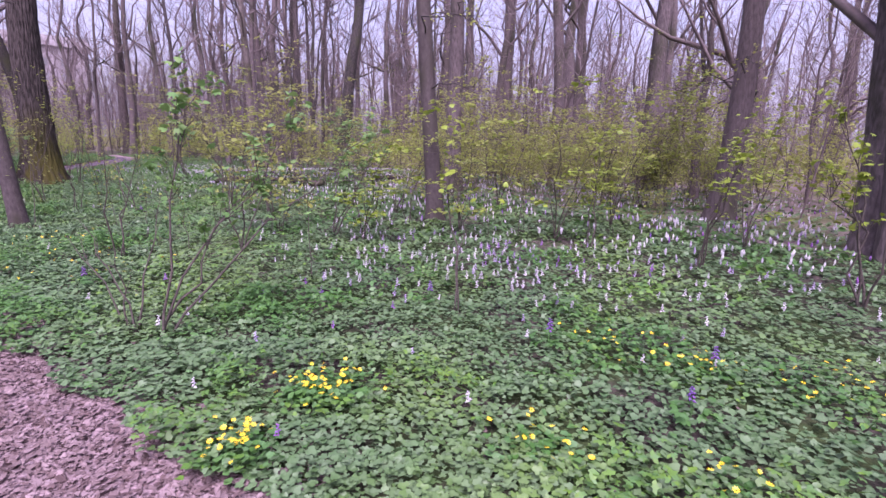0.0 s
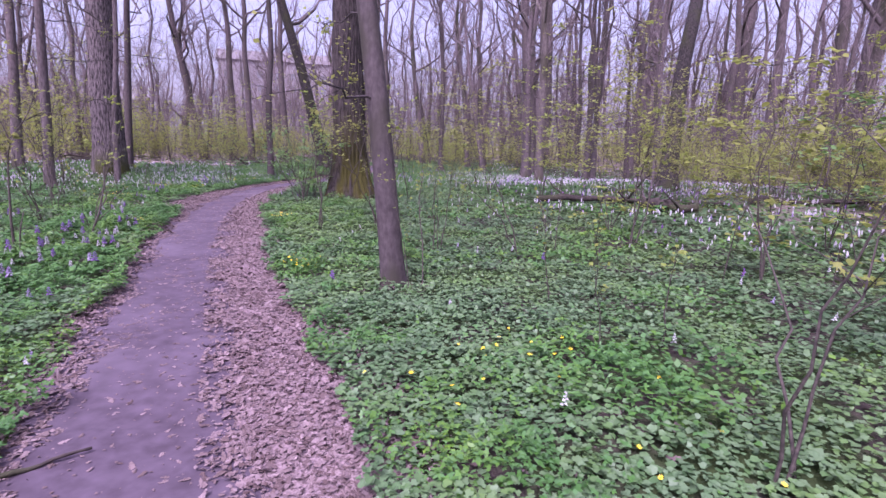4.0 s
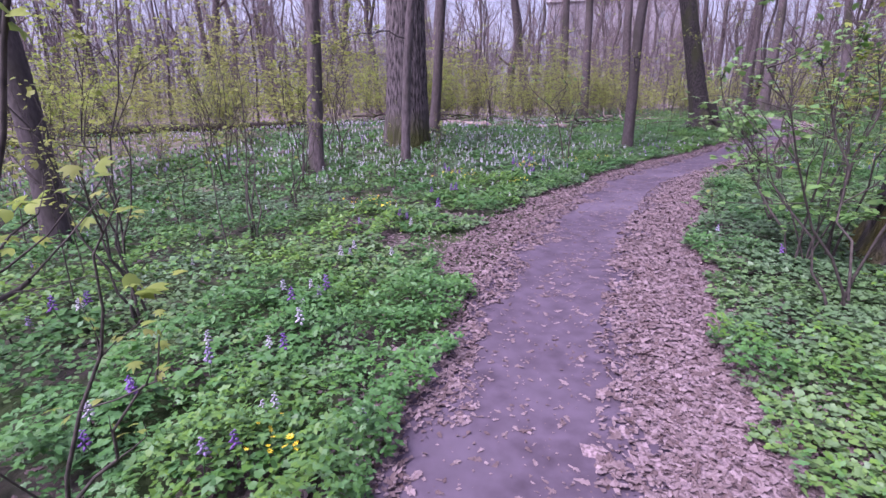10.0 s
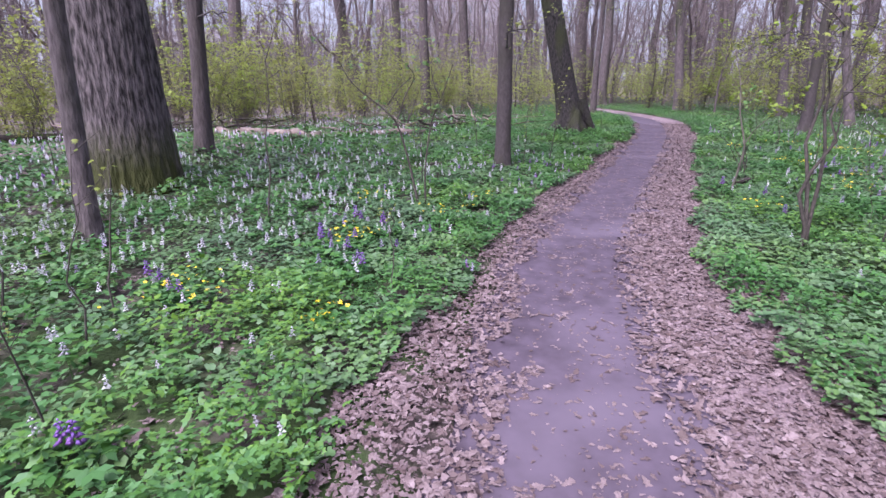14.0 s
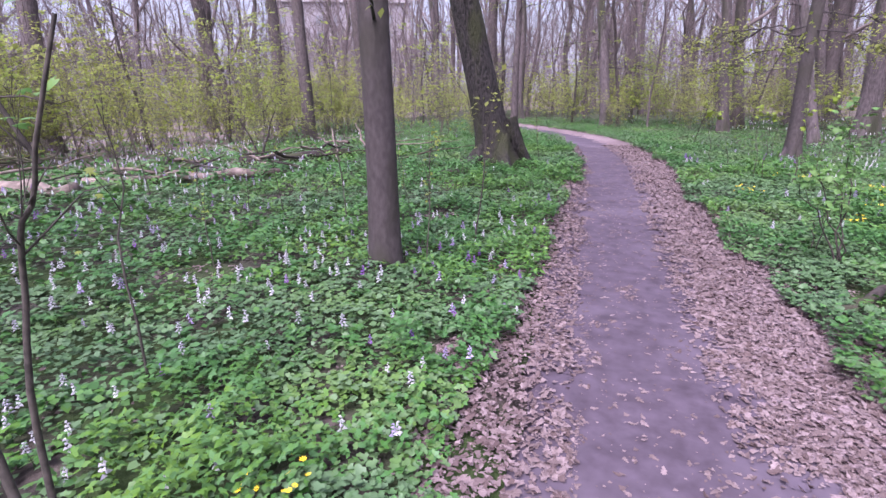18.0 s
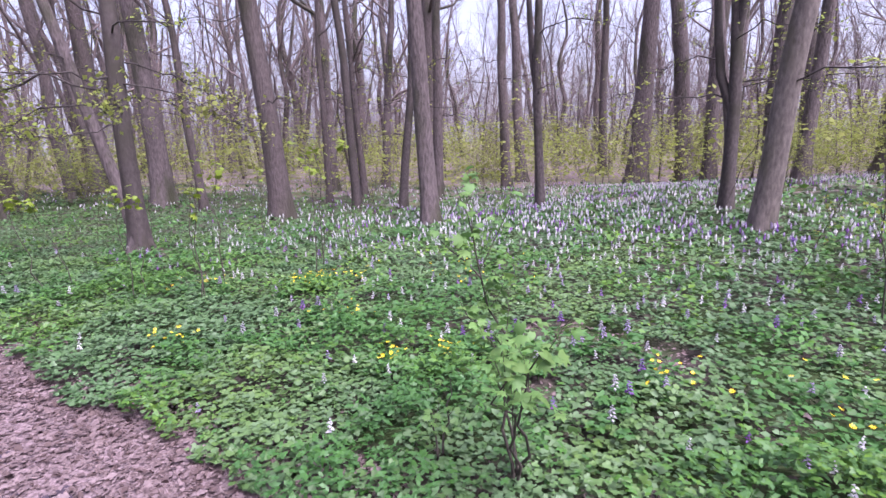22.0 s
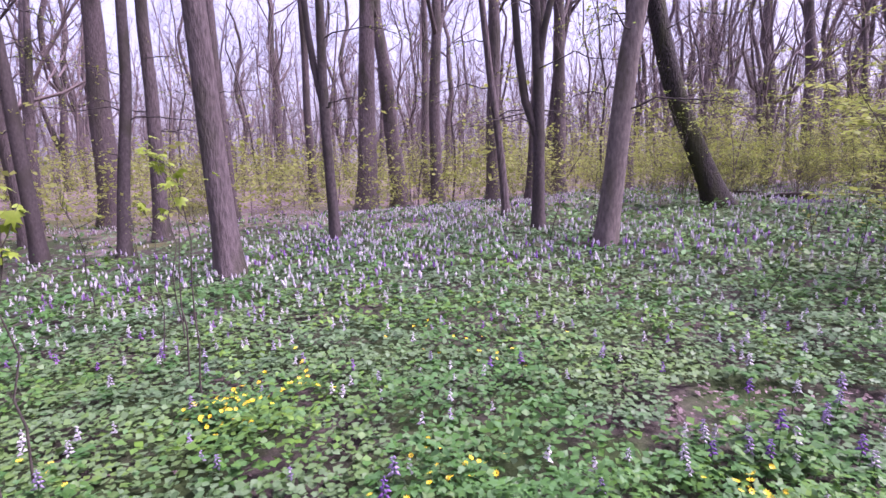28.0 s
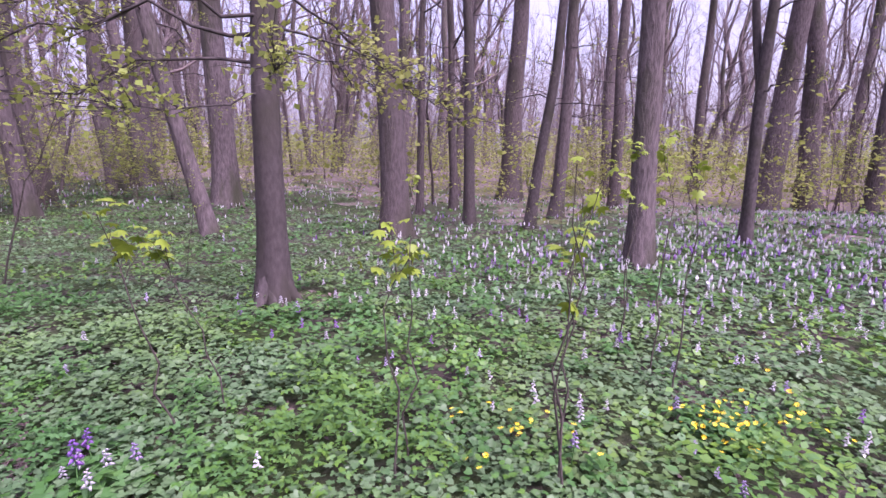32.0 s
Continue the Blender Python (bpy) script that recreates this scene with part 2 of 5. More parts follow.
MOULD = surface("crumbled_leaves", (0.07, 0.046, 0.05), (0.3, 0.218, 0.24), 55, 0.9, big=(0.1, 0.066, 0.075), big_size=0.3, big_share=0.35, bump=0.5, bump_depth=0.012, detail=8)
BARK = surface("grey_brown_bark", (0.066, 0.051, 0.055), (0.178, 0.14, 0.15), 24, 0.92, big=(0.045, 0.045, 0.028), big_size=1.4, big_share=0.45, bump=1.0, bump_depth=0.035, stretch=(1, 1, 0.3), piece=(0.055, 0.041, 0.042), lo=0.3, hi=0.72, detail=9)
SMOOTH_BARK = surface("smooth_grey_bark", (0.044, 0.034, 0.037), (0.096, 0.075, 0.081), 26, 0.85, big=(0.04, 0.036, 0.026), big_size=2.6, big_share=0.45, bump=0.6, bump_depth=0.012, stretch=(1, 1, 0.5), piece=(0.055, 0.043, 0.043), lo=0.3, hi=0.7, detail=9)
# bark tone with the furrows' shade put into the colour as dark upright streaks
OAK_BARK = surface("furrowed_oak_bark", (0.028, 0.022, 0.024), (0.17, 0.136, 0.145), 26, 0.95, big=(0.05, 0.052, 0.016), big_size=2.5, big_share=0.8, bump=1.0, bump_depth=0.06, stretch=(1, 1, 0.24), lo=0.36, hi=0.64, detail=6, big_top=0.9)
PALE_BARK = surface("pale_grey_bark", (0.085, 0.068, 0.068), (0.185, 0.149, 0.149), 22, 0.88, big=(0.07, 0.06, 0.045), big_size=2.0, big_share=0.45, bump=0.7, bump_depth=0.015, stretch=(1, 1, 0.4), lo=0.3, hi=0.7, detail=9)
DARK_BARK = surface("dark_rough_bark", (0.012, 0.01, 0.01), (0.056, 0.045, 0.046), 34, 0.95, big=(0.035, 0.035, 0.018), big_size=2.2, big_share=0.5, bump=1.0, bump_depth=0.05, stretch=(1, 1, 0.35), lo=0.32, hi=0.7, detail=9)
# dark streaks again colour in the shade of furrows; the moss is a growth
MOSS_BARK = surface("mossy_oak_bark", (0.016, 0.012, 0.012), (0.07, 0.055, 0.056), 28, 0.95, big=(0.058, 0.052, 0.012), big_size=3.0, big_share=0.75, bump=1.0, bump_depth=0.05, stretch=(1, 1, 0.16), lo=0.37, hi=0.64, detail=6, big_top=2.3)
TWIG = surface("twig_bark", (0.105, 0.08, 0.088), (0.21, 0.165, 0.178), 6, 0.85, bump=0.0, island=(0.11, 0.082, 0.078))
DARK_TWIG = surface("dark_twig_bark", (0.026, 0.02, 0.021), (0.07, 0.055, 0.058), 20, 0.85, bump=0.0)
SHRUB_STEM = surface("shrub_bark", (0.075, 0.06, 0.054), (0.17, 0.14, 0.124), 20, 0.85, bump=0.0)
STEM = surface("sapling_bark", (0.036, 0.029, 0.027), (0.09, 0.072, 0.066), 30, 0.8, bump=0.2, bump_depth=0.003)
# the pale island colour paints the sky's sheen onto single leaves at random
ELDER = surface("ground_elder_leaf", (0.037, 0.085, 0.032), (0.08, 0.155, 0.052), 1.7, 0.5, big=(0.102, 0.182, 0.034), big_size=0.6, big_share=0.5, bump=0.0, island=(0.105, 0.165, 0.085), spec=0.4, glow_through=0.14, vary=0.9)
FERNY = surface("corydalis_leaf", (0.026, 0.09, 0.015), (0.066, 0.175, 0.024), 1.7, 0.5, big=(0.122, 0.222, 0.022), big_size=0.55, big_share=0.5, bump=0.0, island=(0.075, 0.168, 0.06), spec=0.4, glow_through=0.2, vary=0.9)
LITTER = surface("dry_leaf", (0.22, 0.16, 0.174), (0.42, 0.325, 0.35), 30, 0.7, bump=0.15, bump_depth=0.003, island=(0.045, 0.026, 0.026), piece=(0.1, 0.062, 0.062), spec=0.35, glow_through=0.05, vary=0.97)
YOUNG = surface("young_maple_leaf", (0.16, 0.24, 0.025), (0.27, 0.34, 0.04), 5, 0.5, bump=0.0, island=(0.15, 0.2, 0.02), spec=0.35, glow_through=0.3)
BUDS = surface("opening_buds", (0.22, 0.265, 0.05), (0.345, 0.385, 0.09), 4, 0.6, bump=0.0, island=(0.19, 0.27, 0.06), piece=(0.27, 0.25, 0.085), spec=0.3, glow_through=0.5)
SOFT = surface("soft_green_leaf", (0.085, 0.19, 0.055), (0.15, 0.28, 0.085), 5, 0.5, bump=0.0, island=(0.14, 0.22, 0.06), spec=0.35, glow_through=0.3)
WHITE = surface("white_petal", (0.46, 0.45, 0.46), (0.62, 0.61, 0.61), 40, 0.6, bump=0.0, island=(0.5, 0.42, 0.58), glow_through=0.2)
LILAC = surface("lilac_petal", (0.36, 0.3, 0.46), (0.54, 0.47, 0.62), 40, 0.6, bump=0.0, island=(0.25, 0.15, 0.38), glow_through=0.2)
PURPLE = surface("purple_petal", (0.22, 0.07, 0.28), (0.32, 0.13, 0.38), 40, 0.6, bump=0.0, island=(0.18, 0.11, 0.4), glow_through=0.2)
YELLOW = surface("celandine_petal", (0.78, 0.62, 0.01), (0.85, 0.72, 0.02), 60, 0.35, bump=0.0, island=(0.85, 0.52, 0.01), spec=0.5)
LOGWOOD = surface("rotting_log", (0.018, 0.014, 0.014), (0.062, 0.046, 0.044), 16, 0.9, big=(0.045, 0.045, 0.024), big_size=1.2, big_share=0.5, bump=0.8, bump_depth=0.02)
RED_WOOD = surface("barkless_red_wood", (0.1, 0.072, 0.066), (0.25, 0.19, 0.175), 9, 0.85, big=(0.07, 0.05, 0.04), big_size=1.0, big_share=0.5, bump=0.6, bump_depth=0.015)
WALL = surface("pale_render", (0.24, 0.21, 0.24), (0.31, 0.28, 0.3), 0.6, 0.9, bump=0.0)
ROOF = surface("grey_roof", (0.16, 0.14, 0.155), (0.21, 0.19, 0.205), 1.5, 0.9, bump=0.0)
PANE = surface("dark_pane", (0.2, 0.2, 0.23), (0.26, 0.26, 0.29), 1, 0.15, bump=0.0, spec=0.6)

# ---- ground and trail ----
def ground():
    def axis(lo, hi, step):
        far = 2.0 * 1.35 ** np.arange(22)
        return np.concatenate([(lo - np.cumsum(far))[::-1], np.arange(lo, hi, step), hi + np.cumsum(far)])

    gx, gy = np.meshgrid(axis(-34, 12, 0.36), axis(-5, 44, 0.36), indexing="ij")
    nx, ny = gx.shape
    x, y = gx.ravel(), gy.ravel()
    d = beside(x, y)
    near = np.exp(-((x + 10) ** 2 + (y - 19) ** 2) / 900)
    z = land(x, y) + near * (0.02 * waves(x, y, 1.6, 3) + 0.012 * waves(x, y, 0.7, 4)) * np.clip(np.abs(d) - 0.6, 0, 1)
    z -= 0.03 * bare(x, y) + 0.07 * np.clip((1.15 - np.abs(d)) / 0.3, 0, 1)
    i, j = np.meshgrid(np.arange(nx - 1), np.arange(ny - 1), indexing="ij")
    b = (i * ny + j).ravel()
    me = mesh_of("ground", [(np.stack([x, y, z], -1), np.stack([b, b + ny, b + ny + 1, b + 1], -1))], SOIL)
    me.materials.append(OLD_LEAVES)
    mx, my = x.reshape(nx, ny)[:-1, :-1].ravel(), y.reshape(nx, ny)[:-1, :-1].ravel()
    side = d.reshape(nx, ny)[:-1, :-1].ravel()
    away = np.abs(side) - 5.0 * (side > 0) * (my > 18) + 2.4 * waves(mx, my, 6.0, 14) + 1.2 * waves(mx, my, 1.8, 15)
    me.polygons.foreach_set("material_index", (away > 9.5).astype(np.int32))
    tagged(new("ground", me), "dark woodland soil under leaves and undergrowth", "ground", kind="structure")


def trail():
    rows = smooth_line(LINE, 40)
    along = np.gradient(rows, axis=0)
    along /= np.linalg.norm(along, axis=1, keepdims=True)
    right = np.stack([along[:, 1], -along[:, 0]], -1)
    w = np.linspace(-0.95, 0.95, 39)
    p = rows[:, None, :] + right[:, None, :] * (w[None, :, None] + 0.05 * waves(rows[:, :1], rows[:, 1:], 1.2, 9)[:, :, None])
    x, y = p[..., 0], p[..., 1]
    z = land(x, y) + 0.012 - 0.025 * (1 - (w / 0.95) ** 2) + 0.008 * waves(x, y, 0.9, 5) + 0.005 * waves(x, y, 0.25, 6)
    z -= 0.06 * (np.abs(w) > 0.9)
    n, k = x.shape
    i, j = np.meshgrid(np.arange(n - 1), np.arange(k - 1), indexing="ij")
    b = (i * k + j).ravel()
    me = mesh_of("dirt_path", [(np.stack([x, y, z], -1).reshape(-1, 3), np.stack([b, b + 1, b + k + 1, b + k], -1))], DIRT)
    me.materials.append(MOULD)
    fx, fy = x[:-1, :-1], y[:-1, :-1]
    leafy = w[None, :-1] > 0.16 + 0.12 * waves(fx, fy, 1.1, 51) + 0.1 * waves(fx, fy, 0.2, 55)
    me.polygons.foreach_set("material_index", leafy.ravel().astype(np.int32))
    tagged(new("dirt_path", me), "trodden earth footpath strewn with dry leaves", "path", kind="structure")


ground()
trail()


# ---- trees ----
def trunk_chunk(h, r, lean=(0, 0), bow=(0, 0), sides=12, rings=14, flare=0.6, ridge=0.0, seed=0, wob_by=0.012):
    rr = np.random.default_rng(seed)
    t = np.linspace(0, 1, rings) ** 1.6
    z = t * h - 0.15
    wave = lambda: np.sin(t * rr.uniform(7, 14) + rr.uniform(0, 6)) + 0.4 * np.sin(t * rr.uniform(18, 30) + rr.uniform(0, 6))
    wob = np.stack([wave(), wave()], -1) * wob_by * h * t[:, None]
    soft = (z + 0.15)[:, None]
    bend = np.array(bow) * (np.minimum(soft, 5) ** 2) * 0.1
    mid = np.array(lean) * np.minimum(soft, 9) * 1.0 + wob + bend
    a = np.arange(sides) * 2 * np.pi / sides
    rad = r * (1 - 0.75 * t**0.9) * (1 + flare * np.exp(-(z + 0.15) / (1.1 * r + 0.12)))
    lobes = 1 + 0.16 * flare * np.exp(-(z + 0.15) / 0.5)[:, None] * np.sin(a * rr.integers(4, 6) + rr.uniform(0, 6))
    if ridge:
        zz = z[:, None]
        lobes = lobes + ridge * np.tanh(3 * np.sin(a * 30 + 1.6 * np.sin(zz * 2.3) + 1.4 * np.sin(zz * 5.3 + a * 5))) * (0.45 + 0.55 * np.sin(zz * 8 + a * 9 + 2 * np.sin(a * 4)))
    lobes = lobes + 0.03 * np.sin(a * 3 + z[:, None] * 1.3 + rr.uniform(0, 6))
    v = np.stack([mid[:, :1] + rad[:, None] * lobes * np.cos(a), mid[:, 1:] + rad[:, None] * lobes * np.sin(a), np.repeat(z[:, None], sides, 1)], -1)
    i, j = np.meshgrid(np.arange(rings - 1), np.arange(sides), indexing="ij")
    f = np.stack([i * sides + j, i * sides + (j + 1) % sides, (i + 1) * sides + (j + 1) % sides, (i + 1) * sides + j], -1).reshape(-1, 4)
    line = np.concatenate([mid, z[:, None]], -1)
    return (v.reshape(-1, 3), f), line, rad


def limb_lines(line, rad, h, count, rr, low=0.3, k=6):
    pts, rs = [], []
    for _ in range(count):
        f = rr.uniform(low, 0.97)
        zz = f * h
        base = np.array([np.interp(zz, line[:, 2], line[:, c]) for c in range(3)])
        r0 = np.interp(zz, line[:, 2], rad) * rr.uniform(0.3, 0.55)
        az, up, ln = rr.uniform(0, 6.283), rr.uniform(0.35, 1.05), h * rr.uniform(0.14, 0.3) * (1.25 - 0.6 * f)
        t = np.linspace(0, 1, k)
        out = ln * t * np.cos(up)
        p = base + np.stack([out * np.cos(az + 0.5 * t), out * np.sin(az + 0.5 * t), ln * t * np.sin(up) + 0.25 * ln * t**2], -1)
        p[1:] += rr.normal(0, 0.035 * ln, (k - 1, 3))
        pts.append(p)
        rs.append(r0 * (1 - 0.85 * t))
    return np.array(pts), np.array(rs)


def twig_lines(pts, count, rr, ln=(0.5, 1.6), r0=0.014, k=4):
    n = len(pts)
    i = rr.integers(0, n, count)
    f = rr.uniform(0.15, 1.0, count) * (pts.shape[1] - 1.001)
    lo = f.astype(int)
    base = pts[i, lo] + (pts[i, lo + 1] - pts[i, lo]) * (f - lo)[:, None]
    way = pts[i, -1] - pts[i, 0]
    way /= np.linalg.norm(way, axis=1, keepdims=True)
    way = way + rr.normal(0, 0.6, (count, 3)) + (0, 0, 0.25)
    way /= np.linalg.norm(way, axis=1, keepdims=True)
    t = np.linspace(0, 1, k)
    length = rr.uniform(*ln, count)
    p = base[:, None] + way[:, None] * (t[None, :, None] * length[:, None, None]) + rr.normal(0, 0.07, (count, k, 3)) * t[None, :, None] * length[:, None, None]
    return p, np.repeat(r0 * (1 - 0.75 * t)[None], count, 0) * rr.uniform(0.6, 1.3, (count, 1))


LEAF4 = ((0, 0, 0), (0.42, 0.45, 0.08), (0, 1.0, -0.05), (-0.42, 0.45, 0.08))
LEAF4_F = ((0, 1, 2, 3),)


def spray(ob, a, b, sag=0.15, thick=0.016, twigs=16, buds=80):
    """A thin side branch of a tree, between two places of the wood, with twigs and opening buds."""
    rr = np.random.default_rng(int(abs(b[0] * 91 + b[1] * 53 + b[2] * 17)))
    a, b, t = np.array(a, float) - np.array(ob.location), np.array(b, float) - np.array(ob.location), np.linspace(0, 1, 9)
    p = a + (b - a) * t[:, None]
    p[:, 2] += 4 * sag * t * (1 - t) * np.where(t < 0.6, 1, 0.6)
    p[1:] += rr.normal(0, 0.02, (8, 3)) * np.linalg.norm(b - a)
    br = part("low_branch", mesh_of("low_branch", [tubes(p[None], (thick * (1 - 0.75 * t))[None], 6)], DARK_TWIG), ob, "thin dark branch with opening buds")
    tw, tr = twig_lines(p[None, 2:], twigs, rr, (0.2, 0.8), 0.005, 4)
    tagged(part("twigwork", mesh_of("twigwork", [tubes(tw, tr, 4)], DARK_TWIG), br), kind="stuff")
    i, f = rr.integers(0, twigs, buds), rr.uniform(0.1, 1.0, buds)
    at = tw[i, 0] + (tw[i, -1] - tw[i, 0]) * f[:, None] + rr.normal(0, 0.035, (buds, 3))
    tagged(part("foliage", mesh_of("foliage", [scatter(LEAF4, LEAF4_F, at, rr.uniform(0.035, 0.08, buds), rr.uniform(0, 6.28, buds), rr.normal(0.6, 0.5, buds), rr.uniform(0, 6.28, buds))], BUDS), br), kind="stuff")


def tree(x, y, width, lean=(0, 0), bow=(0, 0), h=None, bark=None, label="", fine=False, flare=0.7, ridge=0.0, low=0.3, roots=0, forks=()):
    """A tree of its own, with trunk, limbs and bare crown."""
    seed = int(abs(x * 131 + y * 977)) % 100000
    rr = np.random.default_rng(seed)
    bark = bark or BARK
    h = h or 11 + 16 * min(width, 0.6) + rr.uniform(-1, 2)
    ob = thing("tree", label or "bare deciduous tree with grey-brown bark", "tree", "trees of the wood", at=(x, y, float(land(x, y))))
    sides, rings = (128, 84) if ridge else ((20, 34) if fine else (14, 24))
    chunk, line, rad = trunk_chunk(h, width / 2, lean, bow, sides, rings, flare, ridge, seed)
    part("trunk", mesh_of("trunk", [chunk], bark), ob)
    for i in range(roots):
        az, t = i * 6.283 / roots + rr.uniform(-0.35, 0.35), np.linspace(0, 1, 8)
        far = width * rr.uniform(1.0, 1.5)
        out = 0.2 * width + far * t
        p = np.stack([out * np.cos(az + 0.3 * t), out * np.sin(az + 0.3 * t), width * rr.uniform(0.9, 1.5) * (1 - t) ** 2.2 - 0.06 * t - 0.02], -1)
        part("root", mesh_of("root", [tubes(p[None], (width * 0.3 * (1 - 0.75 * t))[None], 8)], bark), ob)
    for zf, az, out, share in forks:
        t = np.linspace(0, 1, 10)
        base = np.array([np.interp(zf, line[:, 2], line[:, c]) for c in range(3)])
        reach = min(h - zf, 7.0)
        p = base + np.stack([out * t**0.75 * np.cos(az), out * t**0.75 * np.sin(az), reach * t], -1)
        p[1:] += rr.normal(0, 0.05, (9, 3))
        arm = part("fork", mesh_of("fork", [tubes(p[None], (np.interp(zf, line[:, 2], rad) * share * (1 - 0.6 * t))[None], 9)], bark), ob)
        tw, tr = twig_lines(p[None, 2:], 30, rr, (0.6, 2.0), 0.014, 4)
        tagged(part("twigwork", mesh_of("twigwork", [tubes(tw, tr, 3)], TWIG), arm), kind="stuff")
    lim, lr = limb_lines(line, rad, h, 9, rr, low)
    for p, r in zip(lim, lr):
        part("limb", mesh_of("limb", [tubes(p[None], r[None], 6)], BARK if bark in (OAK_BARK, MOSS_BARK, DARK_BARK) else bark), ob)
    for _ in range(4 if width < 0.6 else 2):
        zz, az, ln = rr.uniform(1.9, 5.0), rr.uniform(0, 6.283), rr.uniform(0.9, 2.2)
        base = np.array([np.interp(zz, line[:, 2], line[:, c]) for c in range(3)])
        t = np.linspace(0, 1, 7)
        p = base + np.stack([ln * t * np.cos(az + 0.4 * t), ln * t * np.sin(az + 0.4 * t), ln * (0.28 * t - 0.32 * t**2)], -1)
        p[1:] += rr.normal(0, 0.03 * ln, (6, 3))
        br = part("low_branch", mesh_of("low_branch", [tubes(p[None], (0.016 * (1 - 0.75 * t))[None], 5)], DARK_TWIG), ob)
        tw, tr = twig_lines(p[None, 2:], 12, rr, (0.2, 0.7), 0.005, 3)
        tagged(part("twigwork", mesh_of("twigwork", [tubes(tw, tr, 3)], DARK_TWIG), br), kind="stuff")
        m = 46
        i, f = rr.integers(0, 12, m), rr.uniform(0.1, 1.0, m)
        at = tw[i, 0] + (tw[i, -1] - tw[i, 0]) * f[:, None] + rr.normal(0, 0.02, (m, 3))
        tagged(part("foliage", mesh_of("foliage", [scatter(LEAF4, LEAF4_F, at, rr.uniform(0.03, 0.065, m), rr.uniform(0, 6.28, m), rr.normal(0.5, 0.5, m), rr.uniform(0, 6.28, m))], BUDS), br), kind="stuff")
    sub, sr = twig_lines(lim, 40, rr, (1.2, 2.6), 0.03, 5)
    tw, tr = twig_lines(np.concatenate([lim[:, :5], sub]), 110, rr, (0.5, 1.6), 0.011, 3)
    part("crown", mesh_of("crown", [tubes(sub, sr, 4), tubes(tw, tr, 3)], TWIG), ob, "bare twigs with opening buds")
    return ob


MOSSY = "massive old oak with moss on its furrowed trunk foot"
SLIM = "slim young tree with smooth grey bark"
DARK = "slim dark-barked tree leaning a little among the flowers"

# along the first stretch
tree(-11.3, 14.75, 0.84, (-0.01, 0.0), bark=MOSS_BARK, label=MOSSY, flare=0.95, ridge=0.055)
tree(-6.69, 8.08, 0.25, (-0.085, -0.035), bark=SMOOTH_BARK, label=SLIM, fine=True, flare=0.35)
tree(0.16, 8.60, 0.29, (-0.065, 0.0), bark=SMOOTH_BARK, label=SLIM, fine=True, flare=0.8)
tree(0.55, 14.40, 0.48, (-0.01, 0.0))
tree(5.76, 9.80, 0.46, (0.035, -0.017))
tree(8.5, 20.3, 0.66, (-0.02, 0.01))
tree(5.46, 23.4, 0.6, (-0.04, 0.01))
tree(6.8, 26.1, 0.46)
tree(3.0, 28.0, 0.5, (0.05, 0.0))
tree(-4.2, 41.5, 0.5)
# round the furrowed oak
tree(-21.15, 15.5, 0.98, (0.012, 0.025), bark=OAK_BARK, label="massive old oak with deeply furrowed bark beside white flowers", flare=0.28, ridge=0.03)
tree(-19.65, 12.62, 0.27, (0.01, 0.05), label=DARK, fine=True)
tree(-19.2, 14.28, 0.18, (0.02, 0.06), label=DARK, fine=True)
by_path = tree(-17.1, 8.7, 0.28, (-0.01, -0.02), (-0.05, -0.06), bark=SMOOTH_BARK, label=SLIM, fine=True, flare=0.3)
spray(by_path, (-17.15, 8.65, 1.65), (-18.5, 6.6, 1.4), 0.12, 0.022, 10, 30)
tree(-18.5, 20.35, 0.265, (0.02, 0.015), bark=SMOOTH_BARK, label=SLIM, fine=True, flare=0.35)
tree(-19.75, 26.15, 0.6, (-0.21, -0.093), label="leaning tree with rough bark and a spreading foot", bark=DARK_BARK, fine=True, flare=0.9, roots=6)
tree(-23.9, 14.3, 0.34, (0.013, 0.05))
tree(-22.5, 17.2, 0.28, (0.03, 0.08), label=DARK, fine=True)
tree(-33.3, 22.8, 0.33)
tree(-34.7, 25.6, 0.62, (0.02, 0.04))
tree(-35.8, 33.9, 0.6, (-0.13, -0.13))
tree(-28.9, 31.0, 0.46)
tree(-26.4, 45.1, 0.6, (0.02, 0.01))
tree(-20.6, 40.4, 0.46, (-0.1, -0.02))
tree(-22.9, 35.2, 0.27, (0.03, 0.01))
tree(-32.0, 38.7, 0.6, (-0.03, -0.02))
tree(-35.0, 36.0, 0.6)
# in the flowering clearing
glade_tree = tree(-14.78, 29.6, 0.275, (-0.005, -0.003), bark=SMOOTH_BARK, label="slim tree with smooth grey bark and low budding branches", fine=True, flare=1.0, roots=6)
spray(glade_tree, (-14.82, 29.62, 2.45), (-16.72, 31.07, 2.3), 0.2, 0.022, 39, 300)
spray(glade_tree, (-14.82, 29.62, 2.2), (-16.52, 30.47, 1.75), 0.2, 0.018, 33, 260)
spray(glade_tree, (-14.82, 29.57, 2.6), (-16.92, 29.87, 2.4), 0.12, 0.018, 39, 300)
spray(glade_tree, (-14.82, 29.57, 1.95), (-16.12, 29.67, 1.8), -0.1, 0.012, 24, 160)
spray(glade_tree, (-14.72, 29.57, 2.3), (-13.62, 29.37, 2.05), 0.1, 0.012, 24, 180)
spray(glade_tree, (-14.72, 29.52, 2.5), (-13.32, 28.67, 1.75), 0.15, 0.014, 36, 260)
spray(glade_tree, (-14.72, 29.57, 2.8), (-13.12, 30.27, 2.4), 0.1, 0.014, 36, 240)
spray(glade_tree, (-14.77, 29.52, 2.1), (-15.22, 28.37, 2), 0.1, 0.012, 30, 220)
tree(-10.85, 32.95, 0.54, (-0.05, 0.03), fine=True)
tree(-9.85, 28.5, 0.37, (-0.025, 0.04), fine=True)
